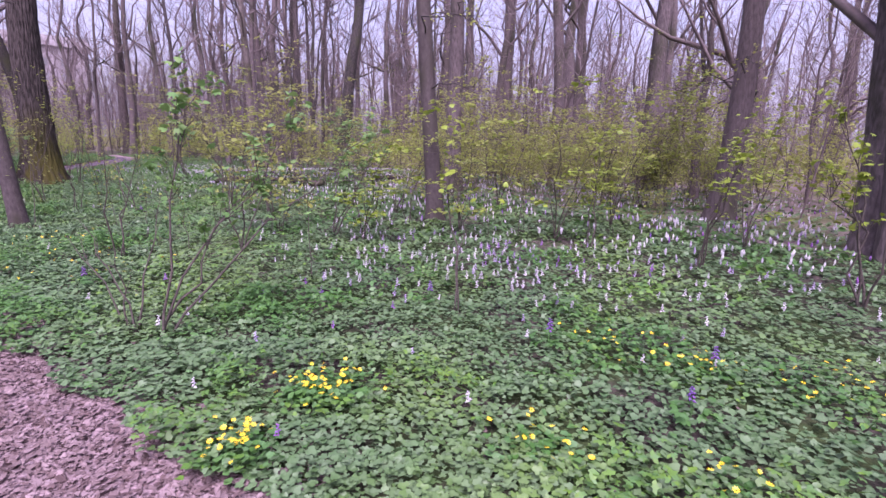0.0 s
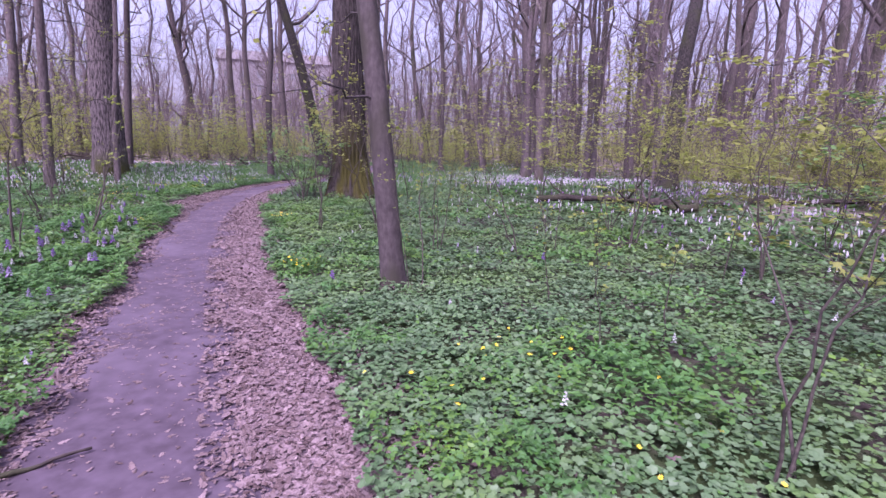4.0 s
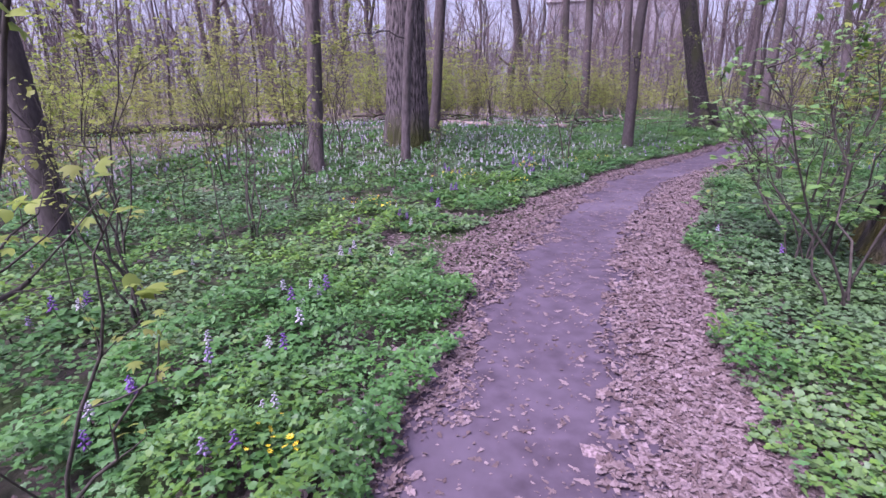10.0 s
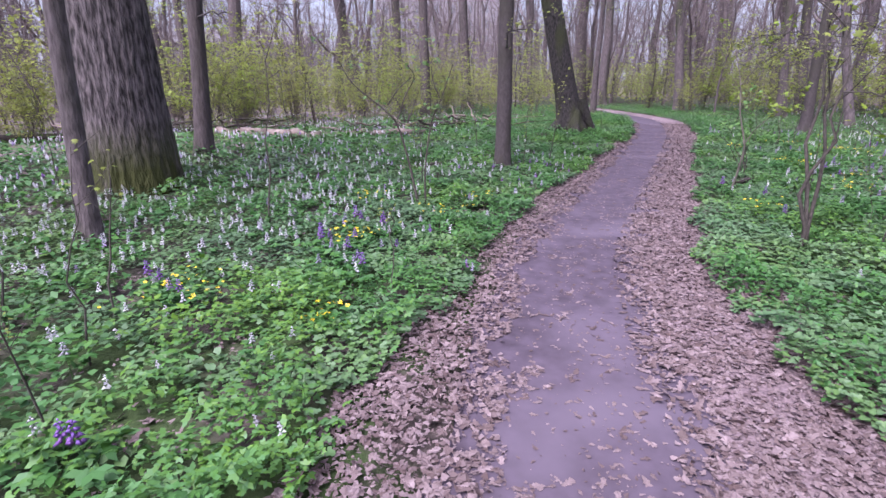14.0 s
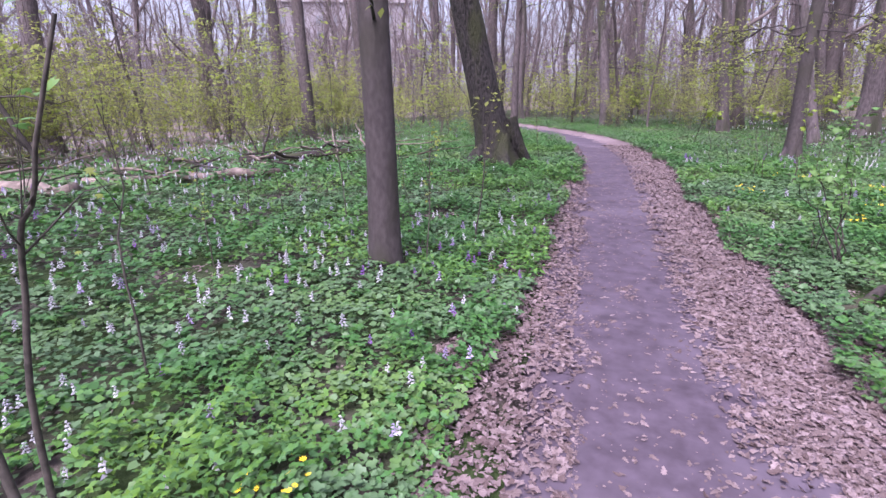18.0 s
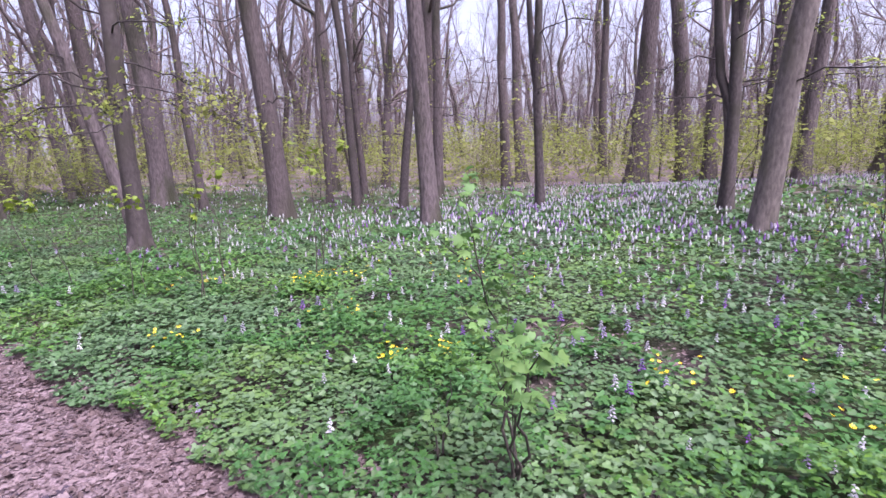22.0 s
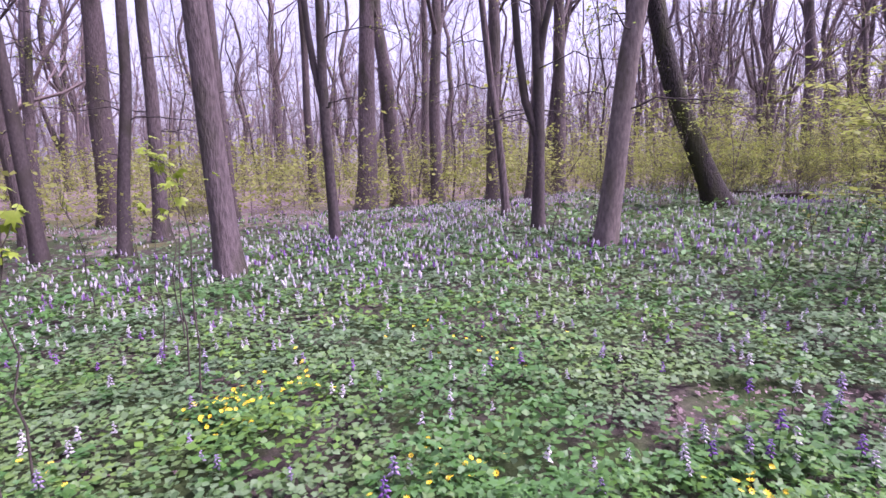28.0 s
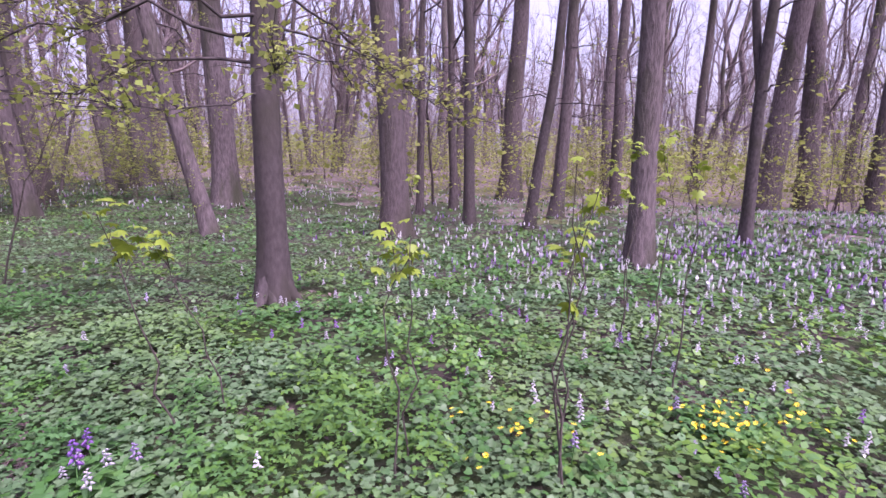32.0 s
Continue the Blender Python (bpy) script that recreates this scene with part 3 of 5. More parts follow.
tree(-13.8, 34.35, 0.3, (-0.2, 0.058), fine=True)
tree(-16.1, 38.0, 0.37, (-0.1, 0.0))
tree(-11.9, 39.1, 0.66, (-0.03, 0.01))
tree(-11.3, 37.2, 0.26, (-0.07, 0.02))
tree(0.3, 39.8, 0.9, (0.0, 0.0))
tree(-6.65, 28.2, 0.22, (-0.012, 0.02), bark=SMOOTH_BARK, label=SLIM, fine=True, forks=((2.6, 1.2, 1.0, 0.8),))
tree(-7.35, 32.55, 0.26, (0.06, -0.075), bark=SMOOTH_BARK, label=SLIM)
tree(-8.1, 33.75, 0.28, (-0.03, 0.025), bark=SMOOTH_BARK, label=SLIM)
tree(-5.25, 33.35, 0.36, (0.025, -0.03))
tree(3.7, 31.1, 0.84, (0.02, -0.05), fine=True)
tree(7.8, 30.7, 0.82, (-0.03, 0.09), fine=True)
tree(-0.6, 34.3, 0.42, (-0.022, 0.032))
tree(1.5, 25.7, 0.5, (0.0, 0.0))
tree(-4.1, 24.9, 0.2, (0.0, 0.1))
tree(-6.55, 24.15, 0.24, (0.0, 0.01), bark=SMOOTH_BARK, label=SLIM, fine=True, forks=((1.7, 1.57, 1.0, 0.8), (2.9, 4.4, 0.7, 0.7)))
tree(-0.6, 24.4, 0.37, (0.0, -0.06))
tree(-8.15, 23.15, 0.35, (0.0, -0.112), bark=PALE_BARK, label="slim leaning tree with smooth grey bark among lilac flowers", fine=True, flare=0.4)
tree(-3.75, 20.0, 0.52, (0.05, 0.49), (0.0, -0.32), bark=DARK_BARK, label="crooked leaning tree with rough dark bark", fine=True, flare=0.8)
tree(9.5, 36.0, 0.5)
tree(-5.6, 37.0, 0.28, (-0.03, 0.03))
tree(-7.4, 36.5, 0.23)
tree(4.9, 37.9, 0.6, (-0.03, 0.05))
tree(9.4, 24.1, 0.55, (0.0, -0.14))
tree(10.8, 11.8, 0.6, (0.02, 0.05))
tree(12.9, 30.5, 0.56)
tree(-12.3, 46.1, 0.75, (-0.01, 0.0))
tree(-15.65, 40.2, 0.44, (-0.08, 0.0))


# ---- the wood behind ----
def plain_tree(seed):
    rr = np.random.default_rng(seed)
    width, h = rr.uniform(0.2, 0.62), rr.uniform(14, 21)
    ob = thing("tree", "bare tall tree in the wood behind", "tree", "trees of the wood")
    chunk, line, rad = trunk_chunk(h, width / 2, rr.normal(0, 0.075, 2), rr.normal(0, 0.05, 2), 10, 18, 0.5, 0.0, seed, 0.03)
    part("trunk", mesh_of("trunk", [chunk], BARK), ob)
    lim, lr = limb_lines(line, rad, h, 12, rr, 0.12, 5)
    sub, sr = twig_lines(lim, 30, rr, (1.2, 3.0), 0.03, 4)
    tw, tr = twig_lines(np.concatenate([lim[:, :4], sub]), 170, rr, (0.6, 2.0), 0.011, 3)
    if seed % 2:
        t, az, zf = np.linspace(0, 1, 8), rr.uniform(0, 6.28), rr.uniform(2, 6)
        base = np.array([np.interp(zf, line[:, 2], line[:, c]) for c in range(3)])
        p = base + np.stack([rr.uniform(1.0, 2.2) * t**0.8 * np.cos(az), rr.uniform(1.0, 2.2) * t**0.8 * np.sin(az), 8 * t], -1)
        part("fork", mesh_of("fork", [tubes(p[None], (np.interp(zf, line[:, 2], rad) * 0.75 * (1 - 0.7 * t))[None], 7)], BARK), ob)
    part("crown", mesh_of("crown", [tubes(lim, lr, 4), tubes(sub, sr, 3), tubes(tw, tr, 3)], TWIG), ob, "bare limbs and twigs")
    return ob


def clusters(tw, count, each, rr, wide=0.06):
    """Places of leaves that sit in little fans along and at the end of twigs."""
    i, f = rr.integers(0, len(tw), count), np.where(rr.uniform(0, 1, count) < 0.4, 1.0, rr.uniform(0.2, 1.0, count))
    mid = tw[i, 0] + (tw[i, -1] - tw[i, 0]) * f[:, None]
    return (mid[:, None] + rr.normal(0, 1, (count, each, 3)) * (wide, wide, 0.35 * wide)).reshape(-1, 3)


def young_shape(seed):
    """A thin tree of the understorey, with a fine fan of bare branches: chunks of trunk, crown and leaves."""
    rr = np.random.default_rng(seed)
    h, width = rr.uniform(6, 11), rr.uniform(0.07, 0.15)
    chunk, line, rad = trunk_chunk(h, width / 2, rr.normal(0, 0.09, 2), rr.normal(0, 0.08, 2), 7, 14, 0.3, 0.0, seed, 0.03)
    lim, lr = limb_lines(line, rad, h, 20, rr, 0.16, 5)
    sub, sr = twig_lines(lim, 60, rr, (0.5, 1.6), 0.011, 3)
    tw, tr = twig_lines(np.concatenate([lim[:, :3], sub]), 180, rr, (0.3, 1.1), 0.006, 3)
    at = clusters(tw, 60, 3, rr, 0.04)
    m = len(at)
    leaves = scatter(LEAF4, LEAF4_F, at, rr.uniform(0.03, 0.06, m), rr.uniform(0, 6.28, m), rr.normal(0.3, 0.5, m), rr.uniform(0, 6.28, m))
    return [chunk], [tubes(lim, lr, 4), tubes(sub, sr, 3), tubes(tw, tr, 3)], [leaves]


def young_tree(shape):
    ob = thing("tree", "thin young tree with fine bare branches in the wood", "tree", "trees of the wood")
    part("trunk", mesh_of("trunk", shape[0], BARK), ob)
    part("crown", mesh_of("crown", shape[1], TWIG), ob, "fine bare branches")
    tagged(part("foliage", mesh_of("foliage", shape[2], BUDS), ob), kind="stuff")
    return ob


def shrub(seed):
    """A loose bush of thin stems in opening leaf."""
    rr = np.random.default_rng(seed)
    ob = thing("shrub", "loose undergrowth bush in yellow-green opening leaf", "shrub", "understorey shrubs")
    n, k, h = 7, 5, rr.uniform(1.9, 3.8)
    t = np.linspace(0, 1, k)
    az, out, hh = rr.uniform(0, 6.283, n), rr.uniform(0.3, 1.3, n), h * rr.uniform(0.45, 1.0, n)
    p = np.stack([out[:, None] * t**1.4 * np.cos(az)[:, None], out[:, None] * t**1.4 * np.sin(az)[:, None], hh[:, None] * t - 0.1], -1)
    p[:, 1:] += rr.normal(0, 0.06, (n, k - 1, 3))
    tw, tr = twig_lines(p, 60, rr, (0.4, 1.3), 0.0035, 3)
    tagged(part("branchwork", mesh_of("branchwork", [tubes(p, np.repeat(0.008 * (1 - 0.7 * t)[None], n, 0), 3), tubes(tw, tr, 3)], SHRUB_STEM), ob), kind="stuff")
    at = clusters(tw, 210, 5, rr)
    at = at[at[:, 2] > 0.25]
    m = len(at)
    tagged(part("foliage", mesh_of("foliage", [scatter(LEAF4, LEAF4_F, at, rr.uniform(0.04, 0.085, m), rr.uniform(0, 6.28, m), rr.normal(0.1, 0.45, m), rr.uniform(0, 6.28, m))], BUDS), ob), kind="stuff")
    return ob


def place_wood():
    kinds = [plain_tree(s) for s in range(40, 50)]
    bushes = [shrub(s) for s in range(60, 68)]
    known = [(o.location.x, o.location.y) for o in bpy.data.objects if o.name.startswith("tree") and not o.parent and abs(o.location.x) + abs(o.location.y) > 0.01]
    rr = np.random.default_rng(5)
    made = 0
    spots = list(known)
    while made < 118:
        x, y = rr.uniform(-80, 62), rr.uniform(-40, 96)
        d = float(np.min(np.hypot(TRAIL[:, 0] - x, TRAIL[:, 1] - y)))
        if d < 2.5 or from_walk(x, y) < 17 or d > 62 or (y < 5 and rr.uniform() < 0.88):
            continue
        if (-9 < x < 14 and 22 < y < 42) or (x > 9 and 17 < y < 31 and rr.uniform() < 0.75):
            continue
        if min((x - a) ** 2 + (y - b) ** 2 for a, b in spots) < (1.6 if d > 30 else 2.4) ** 2:
            continue
        spots.append((x, y))
        m = pose(x, y, float(land(x, y)), 0, 0, rr.uniform(0, 360)) @ Matrix.Scale(rr.uniform(0.75, 1.25), 4)
        if made < len(kinds):
            kinds[made].matrix_basis = m
        else:
            copy_thing(kinds[made % len(kinds)], m)
        made += 1
    shapes = [young_shape(s) for s in range(80, 88)]
    thin, made, stand = [young_tree(q) for q in shapes], 0, ([], [], [])
    while made < 165:
        x, y = rr.uniform(-55, 36), rr.uniform(4, 66)
        d, near = float(np.min(np.hypot(TRAIL[:, 0] - x, TRAIL[:, 1] - y))), float(from_walk(x, y))
        if d < 2.5 or near < 12.5 or d > 42 or (x + 10) ** 2 + (y - 28) ** 2 < 120 or (y < x + 2 and rr.uniform() < 0.8):
            continue
        m = pose(x, y, float(land(x, y)), 0, 0, rr.uniform(0, 360)) @ Matrix.Scale(rr.uniform(0.7, 1.2), 4)
        if made < len(thin):
            thin[made].matrix_basis = m
        elif near < 16:
            copy_thing(thin[made % len(thin)], m)
        else:
            turn, shift = np.array(m.to_3x3()), np.array(m.to_translation())
            for bag, chunks in zip(stand, shapes[made % len(shapes)]):
                bag += [(v @ turn.T + shift, f) for v, f in chunks]
        made += 1
    for name, label, bag, mat in zip(("young_trunks", "young_crowns", "young_leaves"), ("thin trunks of young trees far in the wood", "fine bare branches of young trees far in the wood", "opening leaves of young trees far in the wood"), stand, (BARK, TWIG, BUDS)):
        tagged(new(name, mesh_of(name, bag, mat)), label, "woods", kind="stuff")
    for _ in range(16):
        x, y = rr.uniform(-19, 3), rr.uniform(43, 72)
        copy_thing(kinds[int(rr.integers(0, len(kinds)))], pose(x, y, float(land(x, y)), 0, 0, rr.uniform(0, 360)) @ Matrix.Scale(rr.uniform(0.75, 1.2), 4))
    for x, y in [(rr.uniform(6, 32), rr.uniform(-4, 16)) for _ in range(26)] + [(rr.uniform(-4, 24), rr.uniform(46, 64)) for _ in range(10)] + [(rr.uniform(-38, -22), rr.uniform(46, 72)) for _ in range(10)]:
        copy_thing(kinds[int(rr.integers(0, len(kinds)))], pose(x, y, float(land(x, y)), 0, 0, rr.uniform(0, 360)) @ Matrix.Scale(rr.uniform(0.75, 1.2), 4))
    for _ in range(52):
        x, y = rr.uniform(-7, 15), rr.uniform(11.5, 25)
        if from_walk(x, y) < 10.5:
            continue
        copy_thing(bushes[int(rr.integers(0, len(bushes)))], pose(x, y, float(land(x, y)), 0, 0, rr.uniform(0, 360)) @ Matrix.Scale(rr.uniform(0.5, 0.8), 4))
    made = 0
    while made < 290:
        x, y = rr.uniform(-46, 16), rr.uniform(3, 56)
        d = float(np.min(np.hypot(TRAIL[:, 0] - x, TRAIL[:, 1] - y)))
        lush = float(waves(x, y, 9.0, 21))
        near = float(from_walk(x, y))
        open_glade = (x + 10) ** 2 + (y - 28) ** 2 < 130 or ((x + 19) ** 2 + (y - 18) ** 2 < 60) or d < 2.2 or near < (7.5 if x < -9.5 or y > 16 else 8.5)
        if (near > 17 if made < 150 else near > 30) or (y < x + 4 and d < 18) or rr.uniform() > 0.6 + 0.4 * lush or open_glade:
            continue
        m = pose(x, y, float(land(x, y)), 0, 0, rr.uniform(0, 360)) @ Matrix.Scale(rr.uniform(0.7, 1.25) * (1 if near > 9 else 0.62), 4)
        if made < len(bushes):
            bushes[made].matrix_basis = m
        else:
            copy_thing(bushes[made % len(bushes)], m)
        made += 1


place_wood()


def far_woods():
    """Thin stems and twigs that close the view."""
    rr = np.random.default_rng(8)
    n, k = 1100, 6
    az, d = np.where(rr.uniform(0, 1, n) < 0.85, rr.uniform(-0.6, 3.7, n), rr.uniform(0, 6.283, n)), rr.uniform(44, 98, n)
    h = rr.uniform(5, 20, n)
    t = np.linspace(0, 1, k)
    base = np.stack([-10 + d * np.cos(az), 18 + d * np.sin(az), 0 * d], -1)
    p = np.repeat(base[:, None], k, 1)
    p[:, :, 2] = h[:, None] * t - 0.2
    bend = rr.normal(0, 0.1, (n, 1, 2)) * t[None, :, None] + rr.normal(0, 0.1, (n, 1, 2)) * t[None, :, None] ** 2
    p[:, :, :2] += bend * h[:, None, None] + rr.normal(0, 0.02, (n, k, 2)) * h[:, None, None] * t[None, :, None]
    tw, tr = twig_lines(p, 15000, rr, (1.0, 4.5), 0.028, 3)
    fine, fr = twig_lines(tw, 42000, rr, (0.8, 2.8), 0.016, 2)
    lo, lr = twig_lines(p[:, :3], 13000, rr, (0.8, 2.8), 0.02, 2)
    me = mesh_of("far_woods", [tubes(p, rr.uniform(0.03, 0.16, (n, 1)) * (1 - 0.7 * t), 4), tubes(tw, tr, 3), tubes(fine, fr, 3), tubes(lo, lr, 3)], TWIG)
    tagged(new("far_woods", me), "distant bare woodland of thin grey-brown stems", "woods", kind="stuff")


far_woods()


def brushwood():
    """Thin grey-brown suckers and twigs between the trunks."""
    rr = np.random.default_rng(18)
    n, k = 3000, 5
    x, y = rr.uniform(-62, 45, n), rr.uniform(-8, 78, n)
    d = np.abs(beside(x, y))
    keep = (d > 2.5) & (from_walk(x, y) > 13) & (d < 58) & ~((x + 10) ** 2 + (y - 28) ** 2 < 150)
    x, y = x[keep], y[keep]
    n = len(x)
    h = rr.uniform(1.5, 6.5, n)
    t = np.linspace(0, 1, k)
    p = np.stack([np.repeat(x[:, None], k, 1), np.repeat(y[:, None], k, 1), h[:, None] * t - 0.1], -1)
    p[:, :, :2] += rr.normal(0, 0.22, (n, 1, 2)) * h[:, None, None] * t[None, :, None] ** 1.3 + rr.normal(0, 0.05, (n, k, 2))
    p[:, :, 2] += land(x, y)[:, None]
    tw, tr = twig_lines(p, 26000, rr, (0.4, 1.8), 0.009, 2)
    me = mesh_of("brushwood", [tubes(p, rr.uniform(0.008, 0.026, (n, 1)) * (1 - 0.7 * t), 3), tubes(tw, tr, 3)], TWIG)
    tagged(new("brushwood", me), "thin bare brushwood and suckers between the trees", "brushwood", kind="stuff")


brushwood()


def thicket():
    """The far understorey: a haze of opening leaves low between the trunks."""
    rr = np.random.default_rng(28)
    n = 76000
    x, y = rr.uniform(-66, 42, n), rr.uniform(0, 80, n)
    d = np.abs(beside(x, y))
    keep = (d > 2.5) & (from_walk(x, y) > 14) & (d < 58) & (rr.uniform(0, 1, n) < 0.55 + 0.6 * waves(x, y, 8.0, 71))
    x, y = x[keep], y[keep]
    n = len(x)
    top = np.clip(2.6 + 1.3 * waves(x, y, 5.0, 72), 0.6, 4.4)
    z = land(x, y) + 0.25 + top * rr.beta(1.4, 1.5, n)
    # lower and finer at the rim of the flowering clearing
    k = 11000
    u, w = rr.uniform(-5, 18, k), rr.uniform(16, 48, k)
    on = ((u + 10) ** 2 + (w - 28) ** 2 > 110) & (from_walk(u, w) > 13) & (rr.uniform(0, 1, k) < 0.65 + 0.6 * waves(u, w, 5.0, 73))
    u, w = u[on], w[on]
    x, y = np.concatenate([x, u]), np.concatenate([y, w])
    z = np.concatenate([z, land(u, w) + 0.25 + 2.8 * rr.beta(1.2, 1.8, len(u))])
    size = np.repeat(np.concatenate([rr.uniform(0.1, 0.19, n), rr.uniform(0.06, 0.11, len(u))]), 4)
    at = (np.stack([x, y, z], -1)[:, None] + rr.normal(0, 1, (len(x), 4, 3)) * (0.2, 0.2, 0.05)).reshape(-1, 3)
    n = len(at)
    me = mesh_of("thicket", [scatter(LEAF4, LEAF4_F, at, size * rr.uniform(0.7, 1.2, n), rr.uniform(0, 6.28, n), rr.normal(0, 0.6, n), rr.uniform(0, 6.28, n))], BUDS)
    tagged(new("thicket", me), "hazy far thicket of bushes in yellow-green opening leaf", "undergrowth", kind="stuff")


thicket()


# ---- saplings and near bushes ----
MAPLE = ((0, 0, 0), (0.3, 0.05, -0.05), (0.55, 0.3, -0.12), (0.28, 0.4, 0.0), (0.4, 0.75, -0.1), (0.1, 0.62, 0.02), (0, 1.05, -0.16),
         (-0.1, 0.62, 0.02), (-0.4, 0.75, -0.1), (-0.28, 0.4, 0.0), (-0.55, 0.3, -0.12), (-0.3, 0.05, -0.05))
MAPLE_F = ((0, 1, 3), (1, 2, 3), (0, 3, 5), (3, 4, 5), (0, 5, 7), (5, 6, 7), (0, 7, 9), (7, 8, 9), (0, 9, 11), (9, 10, 11))


def sapling(x, y, h, off=(0, 0), stems=1, leaves=24, leaf=None, size=0.07, thick=0.011, twigs=8, top=0.45, spread=0.1, droop=0.5, label=""):
    """A thin young tree or bush: bowed stems, side twigs and young leaves towards the tips."""
    rr = np.random.default_rng(int(abs(x * 313 + y * 737)) % 100000)
    leaf = leaf or YOUNG
    ob = thing("sapling", label or "thin maple sapling with yellow-green young leaves", "sapling", "saplings in the undergrowth", at=(x, y, float(land(x, y))))
    k = 8
    t = np.linspace(0, 1, k)
    lines = []
    for s in range(stems):
        o = np.array(off) + (rr.normal(0, spread, 2) * h if stems > 1 else 0)
        b = rr.normal(0, 0.03, 2) if stems > 1 else (0, 0)
        hh = h * (1 if s == 0 else rr.uniform(0.6, 0.95))
        p = np.stack([b[0] + o[0] * t**1.3, b[1] + o[1] * t**1.3, hh * t - 0.05], -1)
        p[2:] += rr.normal(0, 0.018, (k - 2, 3)) * h
        part("stem", mesh_of("stem", [tubes(p[None], (thick * (1 - 0.72 * t))[None], 7)], STEM), ob)
        lines.append(p)
    lines = np.array(lines)
    high = 5 if stems == 1 and leaf is YOUNG else 3
    tw, tr = twig_lines(lines[:, high:], max(twigs, 2), rr, (0.12 * h, (0.32 if high == 3 else 0.2) * h), 0.35 * thick, 4)
    tr = np.minimum(tr, 0.006)
    for q, rq in zip(tw, tr):
        part("twig", mesh_of("twig", [tubes(q[None], rq[None], 4)], STEM), ob)
    i, f = rr.integers(0, len(tw), leaves), rr.uniform(0.45, 1.0, leaves)
    at = tw[i, 0] + (tw[i, -1] - tw[i, 0]) * f[:, None] + rr.normal(0, 0.02, (leaves, 3))
    tips = lines[rr.integers(0, len(lines), max(3, leaves // 4)), -1] + rr.normal(0, 0.035, (max(3, leaves // 4), 3))
    at = np.concatenate([at, tips])
    n = len(at)
    big, yaw, tilt, about = rr.uniform(0.6, 1.2, n) * size, rr.uniform(0, 6.28, n), rr.normal(droop, 0.35, n), rr.uniform(0, 6.28, n)
    if n <= 32:
        one = mesh_of("leaf", [(MAPLE, MAPLE_F)], leaf)
        for p, s, a, b in zip(at, big, yaw, tilt):
            part("leaf", one, ob).matrix_basis = pose(*p, -math.degrees(b), 0, math.degrees(a)) @ Matrix.Scale(s, 4)
    else:
        tagged(part("foliage", mesh_of("foliage", [scatter(MAPLE, MAPLE_F, at, big, yaw, tilt, about)], leaf), ob), kind="stuff")
    return ob


SOFTY = "leafy young bush with soft green leaves"
BARE_S = "thin bare sapling with a few opening buds"


def bent_sapling(x, y, turn, lines, thick, leaf, leaves, size, label, twigs=14, wood=None):
    """A sapling with crooked stems: each line gives (sideways, up) along the way that turn names."""
    rr = np.random.default_rng(int(abs(x * 211 + y * 617)) % 100000)
    ob = thing("sapling", label, "sapling", "saplings in the undergrowth", at=(x, y, float(land(x, y))))
    ca, sa, ends = math.cos(radians(turn)), math.sin(radians(turn)), []
    for i, line in enumerate(lines):
        q = smooth_line(line, 4)
        q = np.concatenate([q, [line[-1]]])
        n = len(q)
        deep = np.cumsum(rr.normal(0, 0.012, n)) * (q[:, 1] > 0.1)
        p = np.stack([q[:, 0] * ca - deep * sa, q[:, 0] * sa + deep * ca, q[:, 1] - (0.06 if line[0][1] < 0.02 else 0)], -1)
        r0 = thick * (1 - 0.3 * min(line[0][1], 1.5)) * (1 if i == 0 else 0.72)
        part("stem", mesh_of("stem", [tubes(p[None], np.linspace(r0, 0.3 * thick, n)[None], 7)], wood or STEM), ob)
        far = p[p[:, 2] > 0.45 * max(l[-1][1] for l in lines)]
        if len(far) > 2:
            ends.append(far[np.linspace(0, len(far) - 1, 6).astype(int)])
    tw, tr = twig_lines(np.array(ends), twigs, rr, (0.12, 0.42), 0.0032, 4)
    for q, rq in zip(tw, tr):
        part("twig", mesh_of("twig", [tubes(q[None], rq[None], 4)], wood or STEM), ob)
    at = clusters(tw, leaves // 3, 3, rr, 0.03)
    m = len(at)
    tagged(part("foliage", mesh_of("foliage", [scatter(MAPLE, MAPLE_F, at, rr.uniform(0.6, 1.2, m) * size, rr.uniform(0, 6.28, m), rr.normal(0.5, 0.35, m), rr.uniform(0, 6.28, m))], leaf), ob), kind="stuff")


# where the walk begins
sapling(-1.79, 3.25, 1.85, (0.75, 0.28), 4, 320, SOFT, 0.07, 0.011, 44, label="wiry bush with forked stems and soft green leaves", spread=0.2)
sapling(-2.04, 3.35, 1.1, (-0.2, 0.1), 4, 14, BUDS, 0.03, 0.009, 10, label=BARE_S, spread=0.2)
sapling(-3.54, 5.65, 1.5, (0, 0), 3, 26, BUDS, 0.04, 0.01, 10, spread=0.14, label=BARE_S)
sapling(-0.29, 8.20, 1.5, (-0.06, 0), 2, 40, BUDS, 0.05, 0.009, 10)
sapling(2.32, 6.60, 1.45, (0, 0), 2, 60, YOUNG, 0.06, 0.012, 14)
sapling(4.21, 4.20, 1.9, (-0.3, 0.25), 4, 130, YOUNG, 0.075, 0.014, 26, label="leafy maple bush with bright young leaves", spread=0.16)
sapling(0.46, 3.80, 1.6, (0.15, 0.1), 2, 46, YOUNG, 0.065, 0.009, 12, spread=0.14)
sapling(3.26, 5.50, 1.6, (0.1, 0.0), 3, 90, YOUNG, 0.07, 0.012, 20, spread=0.16)
sapling(-4.04, 7.10, 0.75, (0, 0), 1, 12, BUDS, 0.04, 0.007, 5)
sapling(-2.34, 6.20, 1.9, (0.1, -0.1), 3, 170, BUDS, 0.055, 0.011, 26, label="leafy maple bush with bright young leaves", spread=0.18)
